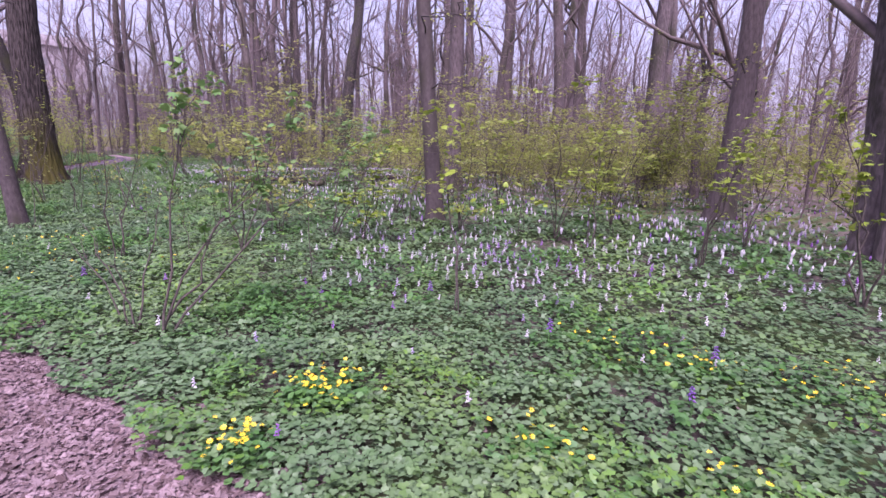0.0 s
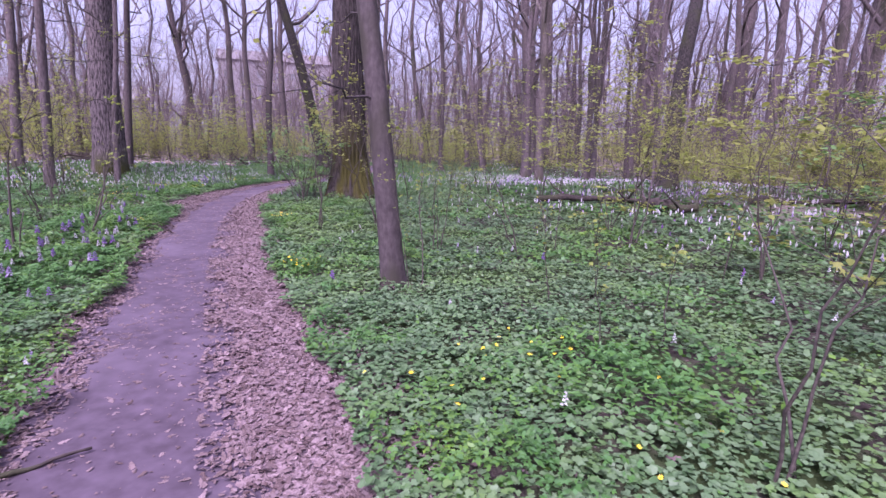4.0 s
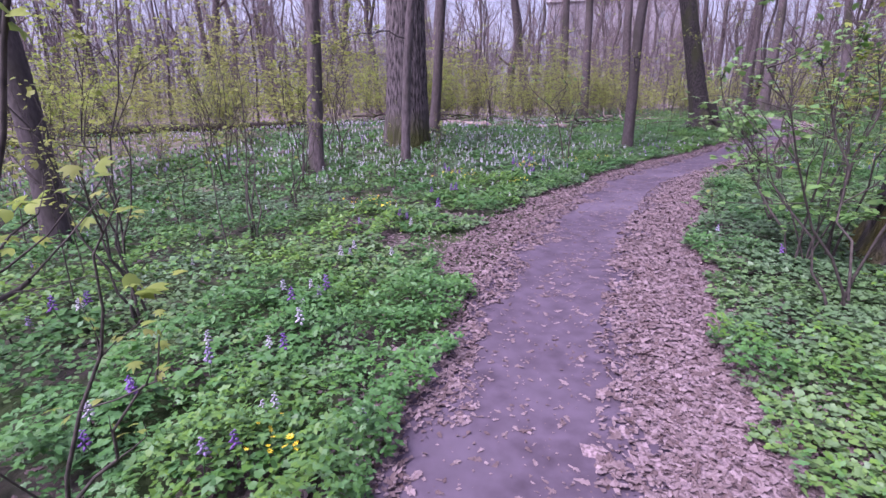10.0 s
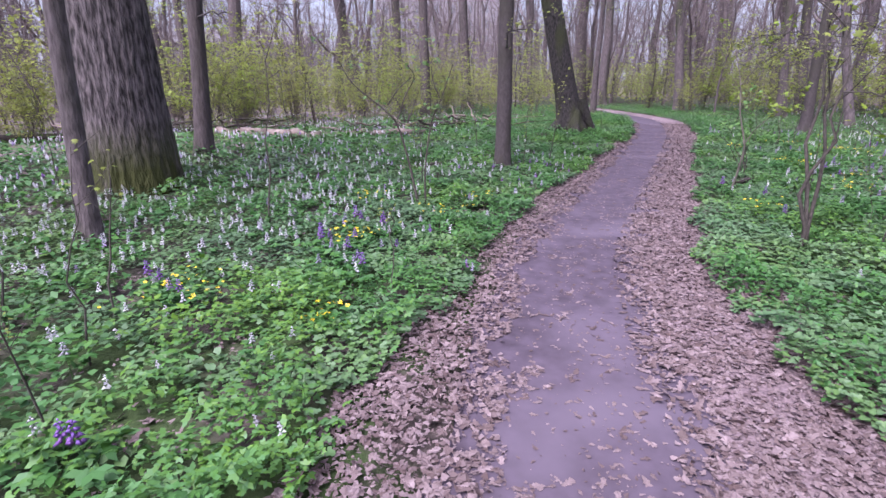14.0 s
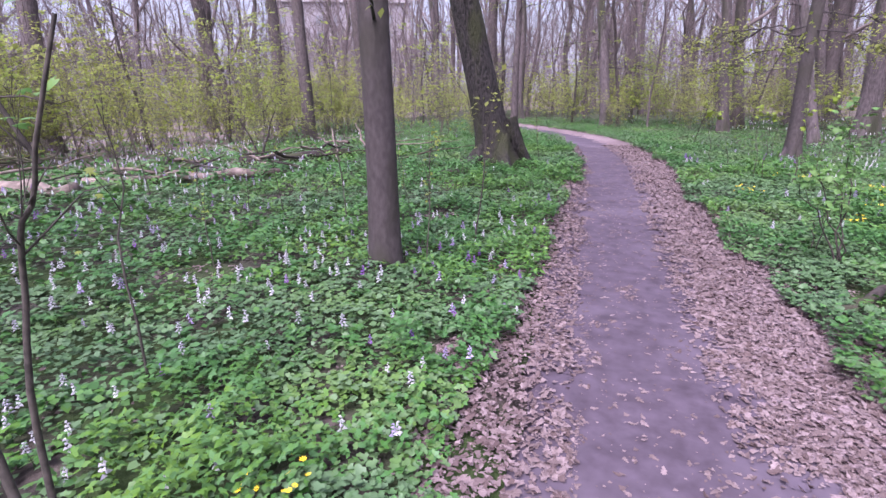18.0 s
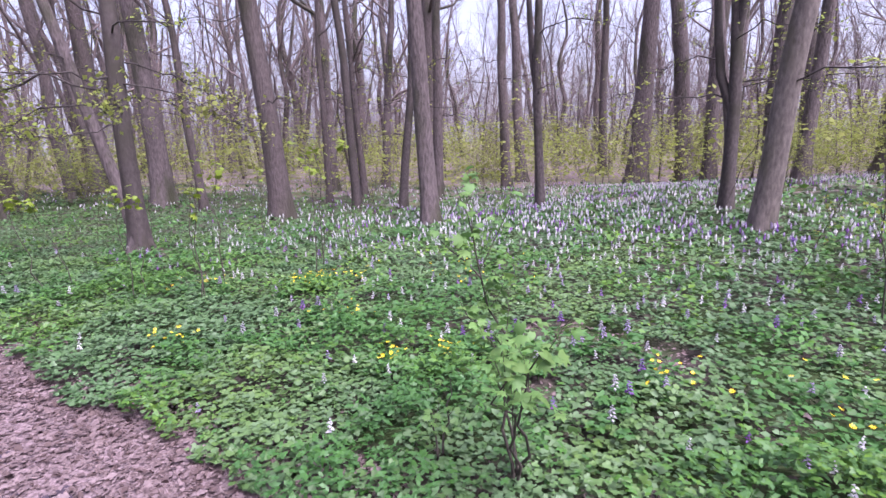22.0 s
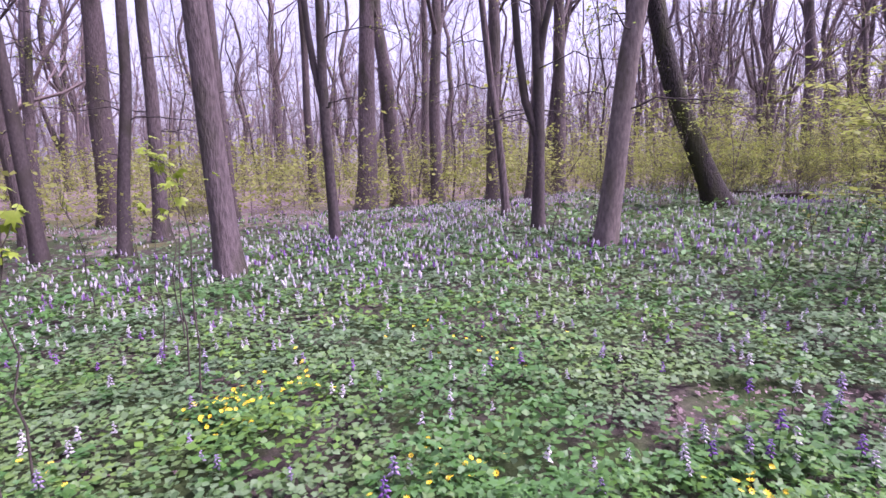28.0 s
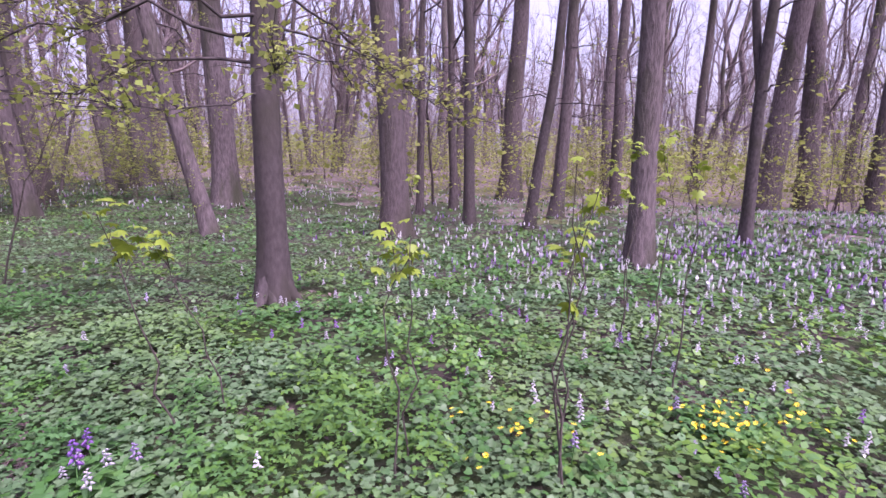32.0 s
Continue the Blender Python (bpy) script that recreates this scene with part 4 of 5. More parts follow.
sapling(-1.34, 7.20, 1.7, (0.1, -0.1), 3, 150, SOFT, 0.05, 0.011, 22, spread=0.18)
sapling(-5.74, 9.80, 1.5, (-0.45, -0.1), 2, 26, BUDS, 0.045, 0.011, 10, label=BARE_S)
sapling(-6.84, 9.70, 1.1, (0.11, 0), 3, 24, BUDS, 0.04, 0.01, 10, label=BARE_S)
sapling(-4.34, 11.10, 2.0, (0.2, 0.0), 3, 90, BUDS, 0.06, 0.012, 22)
def hazel(x, y, h, leaf, seed, lush=1.0, label="airy bush with level tiers of fresh yellow-green leaves", group="airy bushes where the path begins"):
    """A bush whose side twigs carry level tiers of young leaves."""
    rr = np.random.default_rng(seed)
    ob = thing("bush", label, "bush", group, at=(x, y, float(land(x, y))))
    t = np.linspace(0, 1, 8)
    stems = []
    for _ in range(4):
        az, out, hh = rr.uniform(0, 6.283), rr.uniform(0.15, 0.5) * h, h * rr.uniform(0.6, 1.0)
        p = np.stack([out * t**1.5 * np.cos(az), out * t**1.5 * np.sin(az), hh * t - 0.05], -1)
        p[2:] += rr.normal(0, 0.015, (6, 3)) * h
        part("stem", mesh_of("stem", [tubes(p[None], (0.009 * (1 - 0.7 * t))[None], 6)], STEM), ob)
        stems.append(p)
    n = int(46 * lush)
    pts, k = np.array(stems), np.linspace(0, 1, 4)
    i, j = rr.integers(0, 4, n), rr.integers(2, 8, n)
    az, ln = rr.uniform(0, 6.283, n), rr.uniform(0.1, 0.3, n) * h
    tw = pts[i, j][:, None] + np.stack([np.cos(az), np.sin(az), rr.normal(0.12, 0.12, n)], -1)[:, None] * (ln[:, None] * k)[:, :, None]
    tagged(part("twigwork", mesh_of("twigwork", [tubes(tw, np.repeat(0.0032 * (1 - 0.6 * k)[None], n, 0), 4)], STEM), ob), kind="stuff")
    at = clusters(tw, int(120 * lush), 4, rr, 0.065)
    m = len(at)
    tagged(part("foliage", mesh_of("foliage", [scatter(WIDE_LEAF, WIDE_LEAF_F, at, rr.uniform(0.045, 0.085, m), rr.uniform(0, 6.28, m), rr.normal(0.15, 0.3, m), rr.uniform(0, 6.28, m))], leaf), ob), kind="stuff")


WIDE_LEAF = ((0, 0, 0), (0.36, 0.22, 0.06), (0.44, 0.6, 0.05), (0, 1.05, -0.1), (-0.44, 0.6, 0.05), (-0.36, 0.22, 0.06))
WIDE_LEAF_F = ((0, 1, 2, 3), (0, 3, 4, 5))
for bi, (bx, by, bh, bl) in enumerate(((-2.24, 7.50, 2.1, BUDS), (-0.84, 6.80, 1.9, YOUNG), (0.56, 7.60, 2.2, BUDS), (1.96, 7.20, 2.1, YOUNG), (3.16, 8.40, 2.4, BUDS), (-3.04, 9.40, 2.3, BUDS), (-0.64, 9.60, 2.6, BUDS), (1.46, 10.60, 2.6, BUDS), (4.56, 6.80, 2.1, YOUNG), (-4.74, 11.80, 2.4, BUDS), (3.86, 11.20, 2.6, BUDS), (-1.94, 11.40, 2.5, SOFT))):
    hazel(bx, by, bh, bl, 510 + bi)
# left of the trail before the mossy oak
bent_sapling(-11.91, 7.36, 45, (((0, 0), (0.03, 0.6), (0.08, 1.3), (0.13, 1.5)), ((0.13, 1.48), (-0.1, 2.1), (-0.4, 2.6)), ((0.13, 1.5), (0.33, 1.78), (0.46, 2.2), (0.42, 2.5)), ((0.3, 1.72), (0.5, 1.82), (0.7, 1.8)), ((0.06, 0.0), (0.1, 0.35), (0.16, 0.62))), 0.019, BUDS, 150, 0.055, "forked sapling with opening buds", 26)
bent_sapling(-12.05, 8.45, 55, (((0, 0), (0.085, 0.26), (0.17, 0.5), (0.27, 0.92), (0.28, 1.1), (0.38, 1.45), (0.5, 2.05)), ((0.16, 0.46), (0.27, 0.62), (0.28, 0.9), (0.43, 1.3), (0.62, 1.9)), ((0.29, 1.1), (0.36, 1.08), (0.43, 1.12))), 0.018, BUDS, 60, 0.055, "leaning forked sapling with opening buds", 12)
sapling(-12.4, 8.75, 1.3, (0.2, 0.3), 2, 24, BUDS, 0.045, 0.01, 8, label=BARE_S)
sapling(-13.6, 6.65, 1.95, (0.02, 0.14), 3, 50, BUDS, 0.05, 0.012, 16, spread=0.12)
sapling(-14.36, 9.17, 1.8, (-0.1, -0.22), 4, 60, BUDS, 0.05, 0.011, 18, spread=0.12, label=BARE_S)
sapling(-15.4, 8.0, 1.7, (-0.2, 0.1), 4, 50, BUDS, 0.05, 0.011, 16, spread=0.14, label=BARE_S)
sapling(-15.9, 10.4, 1.9, (-0.2, 0.1), 4, 60, BUDS, 0.05, 0.011, 16, spread=0.14, label=BARE_S)
sapling(-16.9, 11.2, 1.6, (0.2, 0.1), 3, 50, BUDS, 0.05, 0.011, 16, spread=0.14, label=BARE_S)
sapling(-12.06, 13.7, 1.75, (-0.25, -0.1), 2, 240, SOFT, 0.055, 0.012, 40, label=SOFTY, spread=0.16)
hazel(-12.0, 13.78, 1.9, SOFT, 540, 1.6, "soft-leaved bush beside the mossy oak", "leafy bushes beside the path")
sapling(-12.6, 14.6, 1.6, (-0.1, 0.1), 3, 120, SOFT, 0.06, 0.012, 24, label=SOFTY, spread=0.2)
# round the furrowed oak
sapling(-13.98, 17.95, 2.3, (-0.24, 0), 3, 60, BUDS, 0.06, 0.02, 18, label="young tree with forked thin trunk and opening leaves", spread=0.1)
sapling(-13.3, 18.6, 1.8, (0.1, 0.1), 4, 120, YOUNG, 0.06, 0.012, 24, spread=0.2)
sapling(-13.07, 14.42, 0.65, (-0.2, 0), 1, 8, BUDS, 0.035, 0.006, 4, label=BARE_S)
sapling(-17.0, 13.46, 1.2, (0.06, 0.12), 1, 8, BUDS, 0.035, 0.007, 4, label=BARE_S)
sapling(-18.45, 15.65, 2.2, (0.16, 0.22), 1, 18, BUDS, 0.045, 0.01, 7, label=BARE_S)
sapling(-18.5, 18.2, 1.5, (0, 0), 1, 14, BUDS, 0.04, 0.008, 6, label=BARE_S)
sapling(-17.96, 13.32, 1.4, (-0.1, 0), 2, 12, BUDS, 0.04, 0.008, 6, label=BARE_S)
sapling(-16.2, 15.1, 0.7, (0, 0), 1, 7, BUDS, 0.035, 0.006, 4, label=BARE_S)
sapling(-17.4, 13.75, 1.1, (0.03, 0.16), 1, 6, BUDS, 0.035, 0.008, 4, label=BARE_S)
bent_sapling(-17.9, 17.42, 37, (((0, 0), (-0.06, 0.3), (-0.14, 0.7), (-0.24, 1.04), (-0.36, 1.2), (-0.71, 1.5), (-0.85, 1.75)), ((-0.23, 1.03), (-0.13, 1.3), (-0.02, 1.52), (-0.16, 1.7)), ((-0.34, 1.2), (-0.2, 1.38), (-0.05, 1.5)), ((0.08, 0.0), (0.08, 0.5), (0.17, 1.06), (0.27, 1.28), (0.43, 1.7)), ((0.27, 1.27), (0.2, 1.45), (0.18, 1.62))), 0.018, SOFT, 80, 0.05, "two-stemmed bush with forked crooked stems and leafy tips", 24)
# by the bend and the clearing
bent_sapling(-15.02, 20.57, -10, (((0, 0), (0.07, 0.3), (0.115, 0.68), (0.09, 0.8), (0.01, 1.1), (-0.04, 1.4), (-0.11, 1.7), (-0.22, 1.98)), ((-0.03, 1.42), (0.14, 1.65), (0.33, 1.92), (0.4, 2.1)), ((0.115, 0.7), (0.235, 0.9), (0.45, 1.12))), 0.014, YOUNG, 130, 0.055, "young maple with spreading twigs in pale green leaf", 30, SHRUB_STEM)
sapling(-15.17, 22.47, 0.5, (-0.05, 0), 2, 14, SOFT, 0.04, 0.008, 5)
sapling(-15.05, 22.1, 1.25, (0.02, -0.1), 4, 170, SOFT, 0.06, 0.009, 26, label="feathery green sapling beside the path", spread=0.2)
for bi, (bx, by, bh) in enumerate(((-10.7, 20.3, 2.7), (-9.3, 18.9, 3.6), (-8.4, 17.3, 4.0), (-6.6, 18.2, 4.4), (-4.8, 17.0, 4.6), (-6.6, 15.6, 4.2))):
    hazel(bx, by, bh, BUDS, 540 + bi, 1.5, "spreading bush with thin forked stems in yellow-green leaf", "spreading bushes by the clearing")


# tall leafy saplings among the dark trees, and over the path's right
for bx, by, bh in ((-20.4, 13.5, 3.2), (-21.9, 13.9, 3.0), (-20.2, 11.2, 2.9), (-18.4, 11.9, 2.3), (-16.2, 9.2, 2.8), (-14.2, 7.2, 2.7)):
    sapling(bx, by, bh, (0.1, 0.05), 3, 260, BUDS, 0.06, 0.012, 30, label="tall thin sapling with sprays of yellow-green leaves", spread=0.16, droop=0.2)
sapling(-9.3, 10.5, 2.3, (-0.1, -0.2), 3, 90, YOUNG, 0.06, 0.011, 22, label="tall thin sapling with sprays of yellow-green leaves", spread=0.14, droop=0.2)
sapling(-8.4, 10.9, 2.6, (-0.1, -0.1), 3, 160, BUDS, 0.06, 0.011, 22, label="tall thin sapling with sprays of yellow-green leaves", spread=0.16, droop=0.2)
sapling(-11.45, 12.9, 2.0, (0.05, 0.0), 4, 240, SOFT, 0.055, 0.011, 34, label="leafy young bush with soft green leaves", spread=0.22, droop=0.2)
for bx, by, bh in ((-10.9, 14.0, 2.6), (-11.9, 14.0, 2.2), (-10.2, 14.6, 2.8)):
    sapling(bx, by, bh, (0.1, -0.05), 3, 220, BUDS, 0.06, 0.011, 30, label="thin sapling with yellow-green leaves beside the mossy oak", spread=0.16, droop=0.2)
sapling(-13.44, 26.53, 1.45, (0.03, -0.03), 1, 14, YOUNG, 0.075, 0.007, 4)
sapling(-12.6, 27.2, 1.6, (0, 0), 1, 18, YOUNG, 0.08, 0.007, 5)
sapling(-13.22, 26.9, 1.3, (0, 0), 1, 10, YOUNG, 0.07, 0.006, 4)
sapling(-14.75, 26.34, 1.35, (0.02, -0.02), 1, 14, YOUNG, 0.075, 0.007, 4)
sapling(-15.55, 26.63, 1.2, (-0.02, 0.02), 1, 10, YOUNG, 0.07, 0.006, 4)
sapling(-15.42, 26.71, 1.15, (0, 0), 1, 10, YOUNG, 0.07, 0.006, 4)
sapling(-15.05, 26.1, 1.5, (0, 0), 2, 16, YOUNG, 0.075, 0.007, 5, spread=0.02)
sapling(-13.69, 26.26, 1.55, (0, 0), 1, 16, YOUNG, 0.075, 0.007, 5)
sapling(-16.17, 27.6, 1.15, (-0.24, 0.05), 1, 18, YOUNG, 0.08, 0.007, 5)
sapling(-15.91, 27.65, 1.0, (-0.23, 0.07), 1, 12, YOUNG, 0.075, 0.006, 5)
sapling(-12.5, 30.4, 1.3, (0, 0), 1, 14, YOUNG, 0.08, 0.007, 5)


# thin suckers and seedlings that stand in loose troops
def sucker(seed):
    rr = np.random.default_rng(seed)
    ob = thing("sapling", "thin bare sucker with small opening buds in the undergrowth", "sapling", "saplings in the undergrowth")
    h, k = rr.uniform(1.2, 2.6), 7
    t = np.linspace(0, 1, k)
    p = np.stack([rr.normal(0, 0.16) * h * t**1.3, rr.normal(0, 0.16) * h * t**1.3, h * t - 0.05], -1)
    p[2:] += rr.normal(0, 0.015, (k - 2, 3)) * h
    part("stem", mesh_of("stem", [tubes(p[None], (rr.uniform(0.006, 0.012) * (1 - 0.75 * t))[None], 6)], STEM), ob)
    tw, tr = twig_lines(p[None, 2:], 12, rr, (0.15, 0.6), 0.0035, 3)
    tagged(part("twigwork", mesh_of("twigwork", [tubes(tw, tr, 4)], STEM), ob), kind="stuff")
    m = 44
    i, f = rr.integers(0, 12, m), rr.uniform(0.2, 1.0, m)
    at = tw[i, 0] + (tw[i, -1] - tw[i, 0]) * f[:, None] + rr.normal(0, 0.02, (m, 3))
    tagged(part("foliage", mesh_of("foliage", [scatter(LEAF4, LEAF4_F, at, rr.uniform(0.03, 0.065, m), rr.uniform(0, 6.28, m), rr.normal(0.4, 0.5, m), rr.uniform(0, 6.28, m))], BUDS), ob), kind="stuff")
    return ob


def troops():
    rr = np.random.default_rng(404)
    kinds, made = [sucker(s) for s in range(300, 312)], 0
    for cx, cy, sx, sy, n in ((-15.8, 8.2, 2.2, 1.6, 26), (-19.0, 11.0, 1.6, 1.4, 12), (-3.6, 8.0, 1.8, 1.8, 16), (1.6, 8.6, 2.0, 1.4, 9), (-20.6, 21.0, 1.8, 1.8, 12), (-22.8, 17.0, 1.4, 1.8, 9),
                              (-12.6, 17.6, 1.2, 1.8, 12), (-11.6, 20.6, 1.6, 1.2, 10), (-9.2, 13.0, 1.6, 1.2, 9), (-7.6, 20.2, 2.4, 1.6, 12), (-13.4, 32.0, 2.0, 1.8, 8), (-19.9, 29.0, 1.0, 2.0, 7)):
        for _ in range(n):
            x, y = rr.normal(cx, sx), rr.normal(cy, sy)
            if abs(float(beside([x], [y])[0])) < 1.5:
                continue
            m = pose(x, y, float(land(x, y)), 0, 0, rr.uniform(0, 360)) @ Matrix.Scale(rr.uniform(0.6, 1.1), 4)
            if made < len(kinds):
                kinds[made].matrix_basis = m
            else:
                copy_thing(kinds[int(rr.integers(0, len(kinds)))], m)
            made += 1


troops()

# ---- fallen wood ----
def log_thing(a, b, r, label, lift=0.0, branch=3, wood=None):
    rr = np.random.default_rng(int(abs(a[0] * 51 + b[1] * 37)))
    a, b = np.array(a, float), np.array(b, float)
    mid = (a + b) / 2
    ob = thing("fallen_log", label, "log", "fallen wood", at=(mid[0], mid[1], float(land(*mid)) + r * 0.7 + lift))
    t = np.linspace(-0.5, 0.5, 9)
    knots = min(1, r / 0.07)
    p = np.stack([(b - a)[0] * t, (b - a)[1] * t, rr.normal(0, 0.03, 9) * knots], -1)
    p[:, :2] += rr.normal(0, 0.035, (9, 2)) * np.hypot(*(b - a)) ** 0.5 * knots
    rad = r * (1 - 0.35 * (t + 0.5)) * rr.uniform(0.72, 1.15, 9)
    p = np.concatenate([p[:1], p, p[-1:]])
    rad = np.concatenate([[0.1 * r], rad, [0.1 * r]])
    part("trunk", mesh_of("trunk", [tubes(p[None], rad[None], 12)], wood or LOGWOOD), ob)
    for _ in range(branch):
        q = p[rr.integers(2, 8)]
        way = rr.normal(0, 1, 3) + (0, 0, 0.8)
        way /= np.linalg.norm(way)
        s = np.linspace(0, 1, 5)
        line = q + way * s[:, None] * rr.uniform(0.4, 1.2) + rr.normal(0, 0.03, (5, 3)) * s[:, None]
        part("branch", mesh_of("branch", [tubes(line[None], (0.03 * (1 - 0.8 * s))[None], 6)], BARK), ob)


log_thing((-6.7, 15.4), (-2.6, 16.6), 0.075, "thin fallen trunk with dead branches in the undergrowth", 0.08, 5)
log_thing((-4.3, 15.3), (-3.3, 15.0), 0.15, "dark rotting stump lying in the flowers", 0.05, 5)
log_thing((-25.9, 19.5), (-23.3, 20.5), 0.15, "reddish rotting log lying behind the flowers", 0.0, 2, RED_WOOD)
log_thing((-24.6, 21.2), (-22.5, 23.1), 0.11, "bare pale rotting log lying behind the flowers", 0.0, 2, RED_WOOD)
log_thing((-24.3, 24.0), (-23.5, 26.5), 0.14, "grey rotting log half hidden by bushes", 0.0, 3)
log_thing((-34.5, 8.5), (-29.5, 21.5), 0.21, "long dark fallen trunk far back in the wood", 0.0, 5)
log_thing((-29.0, 5.0), (-31.0, 8.5), 0.25, "long dark fallen trunk far back in the wood", 0.0, 4)
log_thing((-15.2, 20.75), (-14.83, 21.62), 0.045, "short dead branch lying at the path edge", 0.05, 0)
log_thing((-1.9, 17.3), (0.9, 18.8), 0.09, "dark fallen branch lying among far flowers", 0.06, 3)
for sx, sy, sa, sl in ((-11.56, 9.42, 1.9, 0.22), (-14.5, 11.5, 0.7, 0.35), (-6.74, 4.55, 1.1, 0.4), (-18.95, 23.4, 0.5, 0.5)):
    log_thing((sx - sl * math.cos(sa) / 2, sy - sl * math.sin(sa) / 2), (sx + sl * math.cos(sa) / 2, sy + sl * math.sin(sa) / 2), 0.012, "dry stick lying on old leaves", 0.01, 0)


def brush_pile(x, y, sticks, wide, seed):
    rr = np.random.default_rng(seed)
    ob = thing("brush_pile", "heap of dead branches on the woodland floor", "brushwood", "heaps of dead branches", at=(x, y, float(land(x, y))))
    t = np.linspace(-0.5, 0.5, 7)
    for _ in range(sticks):
        az, ln, up = rr.uniform(0, 3.14), rr.uniform(0.8, 2.4), rr.normal(0, 0.12)
        mid = np.array([*rr.normal(0, wide, 2), rr.uniform(0.05, 0.4)])
        p = mid + np.stack([ln * t * np.cos(az), ln * t * np.sin(az), ln * t * up], -1) + rr.normal(0, 0.03, (7, 3))
        p[:, 2] = np.maximum(p[:, 2], 0.02)
        part("branch", mesh_of("branch", [tubes(p[None], (rr.uniform(0.012, 0.04) * (1 - 0.9 * (t + 0.5) * 0.8))[None], 6)], LOGWOOD if rr.uniform() < 0.6 else RED_WOOD), ob)


for bi, (bx, by, bn) in enumerate(((-26.6, 20.4, 16), (-24.6, 23.0, 12), (-23.3, 24.6, 12), (-27.6, 18.4, 12), (-22.6, 26.6, 9))):
    brush_pile(bx, by, bn, 0.7, 700 + bi)


# ---- houses beyond the wood ----
def apartment_house(x, y, turn, long, high, label):
    ob = thing("apartment_building", label, "building", at=(x, y, 0))
    ob.rotation_euler = (0, 0, radians(turn))
    bm = bmesh.new()
    bmesh.ops.create_cube(bm, size=1, matrix=Matrix.Translation((0, 0, high / 2)) @ Matrix.Diagonal((long, 12, high, 1)))
    me = bpy.data.meshes.new("wall")
    bm.to_mesh(me)
    bm.free()
    me.materials.append(WALL)
    part("wall", me, ob)
    hl = long / 2 + 0.5
    v = ((-hl, -6.5, high), (hl, -6.5, high), (hl, 6.5, high), (-hl, 6.5, high), (-hl, 0, high + 3), (hl, 0, high + 3))
    r1 = mesh_of("roof", [(v, ((0, 1, 5, 4), (2, 3, 4, 5), (3, 2, 1, 0))), (v, ((1, 2, 5), (3, 0, 4)))], ROOF, False)
    part("roof", r1, ob)
    win = mesh_of("window", [((( -0.7, 0, 0), (0.7, 0, 0), (0.7, 0, 1.5), (-0.7, 0, 1.5), (-0.7, -0.06, 0), (0.7, -0.06, 0), (0.7, -0.06, 1.5), (-0.7, -0.06, 1.5)),
                              ((4, 5, 6, 7), (0, 4, 7, 3), (5, 1, 2, 6), (7, 6, 2, 3), (0, 1, 5, 4)))], PANE, False)
    for s in range(int(high / 3)):
        for c in np.arange(-long / 2 + 2, long / 2 - 1, 3.6):
            part("window", win, ob).location = (c, -6.0, 1.0 + 3 * s)


apartment_house(-92, 114, 40, 28, 20, "grey apartment building far behind the trees")
apartment_house(-112, 72, 62, 30, 9, "pale apartment building far behind the trees")


# ---- undergrowth ----
ROUND = ((0, 0.08, -0.02), (0.42, -0.02, 0.08), (0.55, 0.5, 0.11), (0.04, 1.0, -0.07), (-0.5, 0.58, 0.12), (-0.44, 0.03, 0.08))
ROUND_F = ((0, 1, 2, 3), (0, 3, 4, 5))
FERN = ((0, 0, 0), (0.26, 0.62, 0.06), (0, 1.0, -0.06), (-0.26, 0.62, 0.06),
        (0, 0.2, 0), (0.52, 0.22, 0.06), (0.78, 0.62, -0.06), (0.3, 0.66, 0.05),
        (0, 0.2, 0), (-0.3, 0.66, 0.05), (-0.78, 0.62, -0.06), (-0.52, 0.22, 0.06))
FERN_F = ((0, 1, 2, 3), (4, 5, 6, 7), (8, 9, 10, 11))


LOBED = ((0, 0.14, -0.03), (0.38, -0.06, 0.06), (0.62, 0.34, 0.1), (0.36, 0.5, 0.04), (0.31, 0.9, 0.03), (0, 1.02, -0.07), (-0.31, 0.9, 0.03), (-0.36, 0.5, 0.04), (-0.62, 0.34, 0.1), (-0.38, -0.06, 0.06))
LOBED_F = ((0, 1, 2, 3, 4, 5), (0, 5, 6, 7, 8, 9))
WIDE = ((0.12, 0, 0), (0.5, 0.62, 0.1), (-0.1, 1.0, -0.03), (-0.48, 0.36, 0.09))
NARROW = ((0, 0, 0), (0.36, 0.5, 0.06), (0, 1.0, -0.03), (-0.36, 0.5, 0.06))


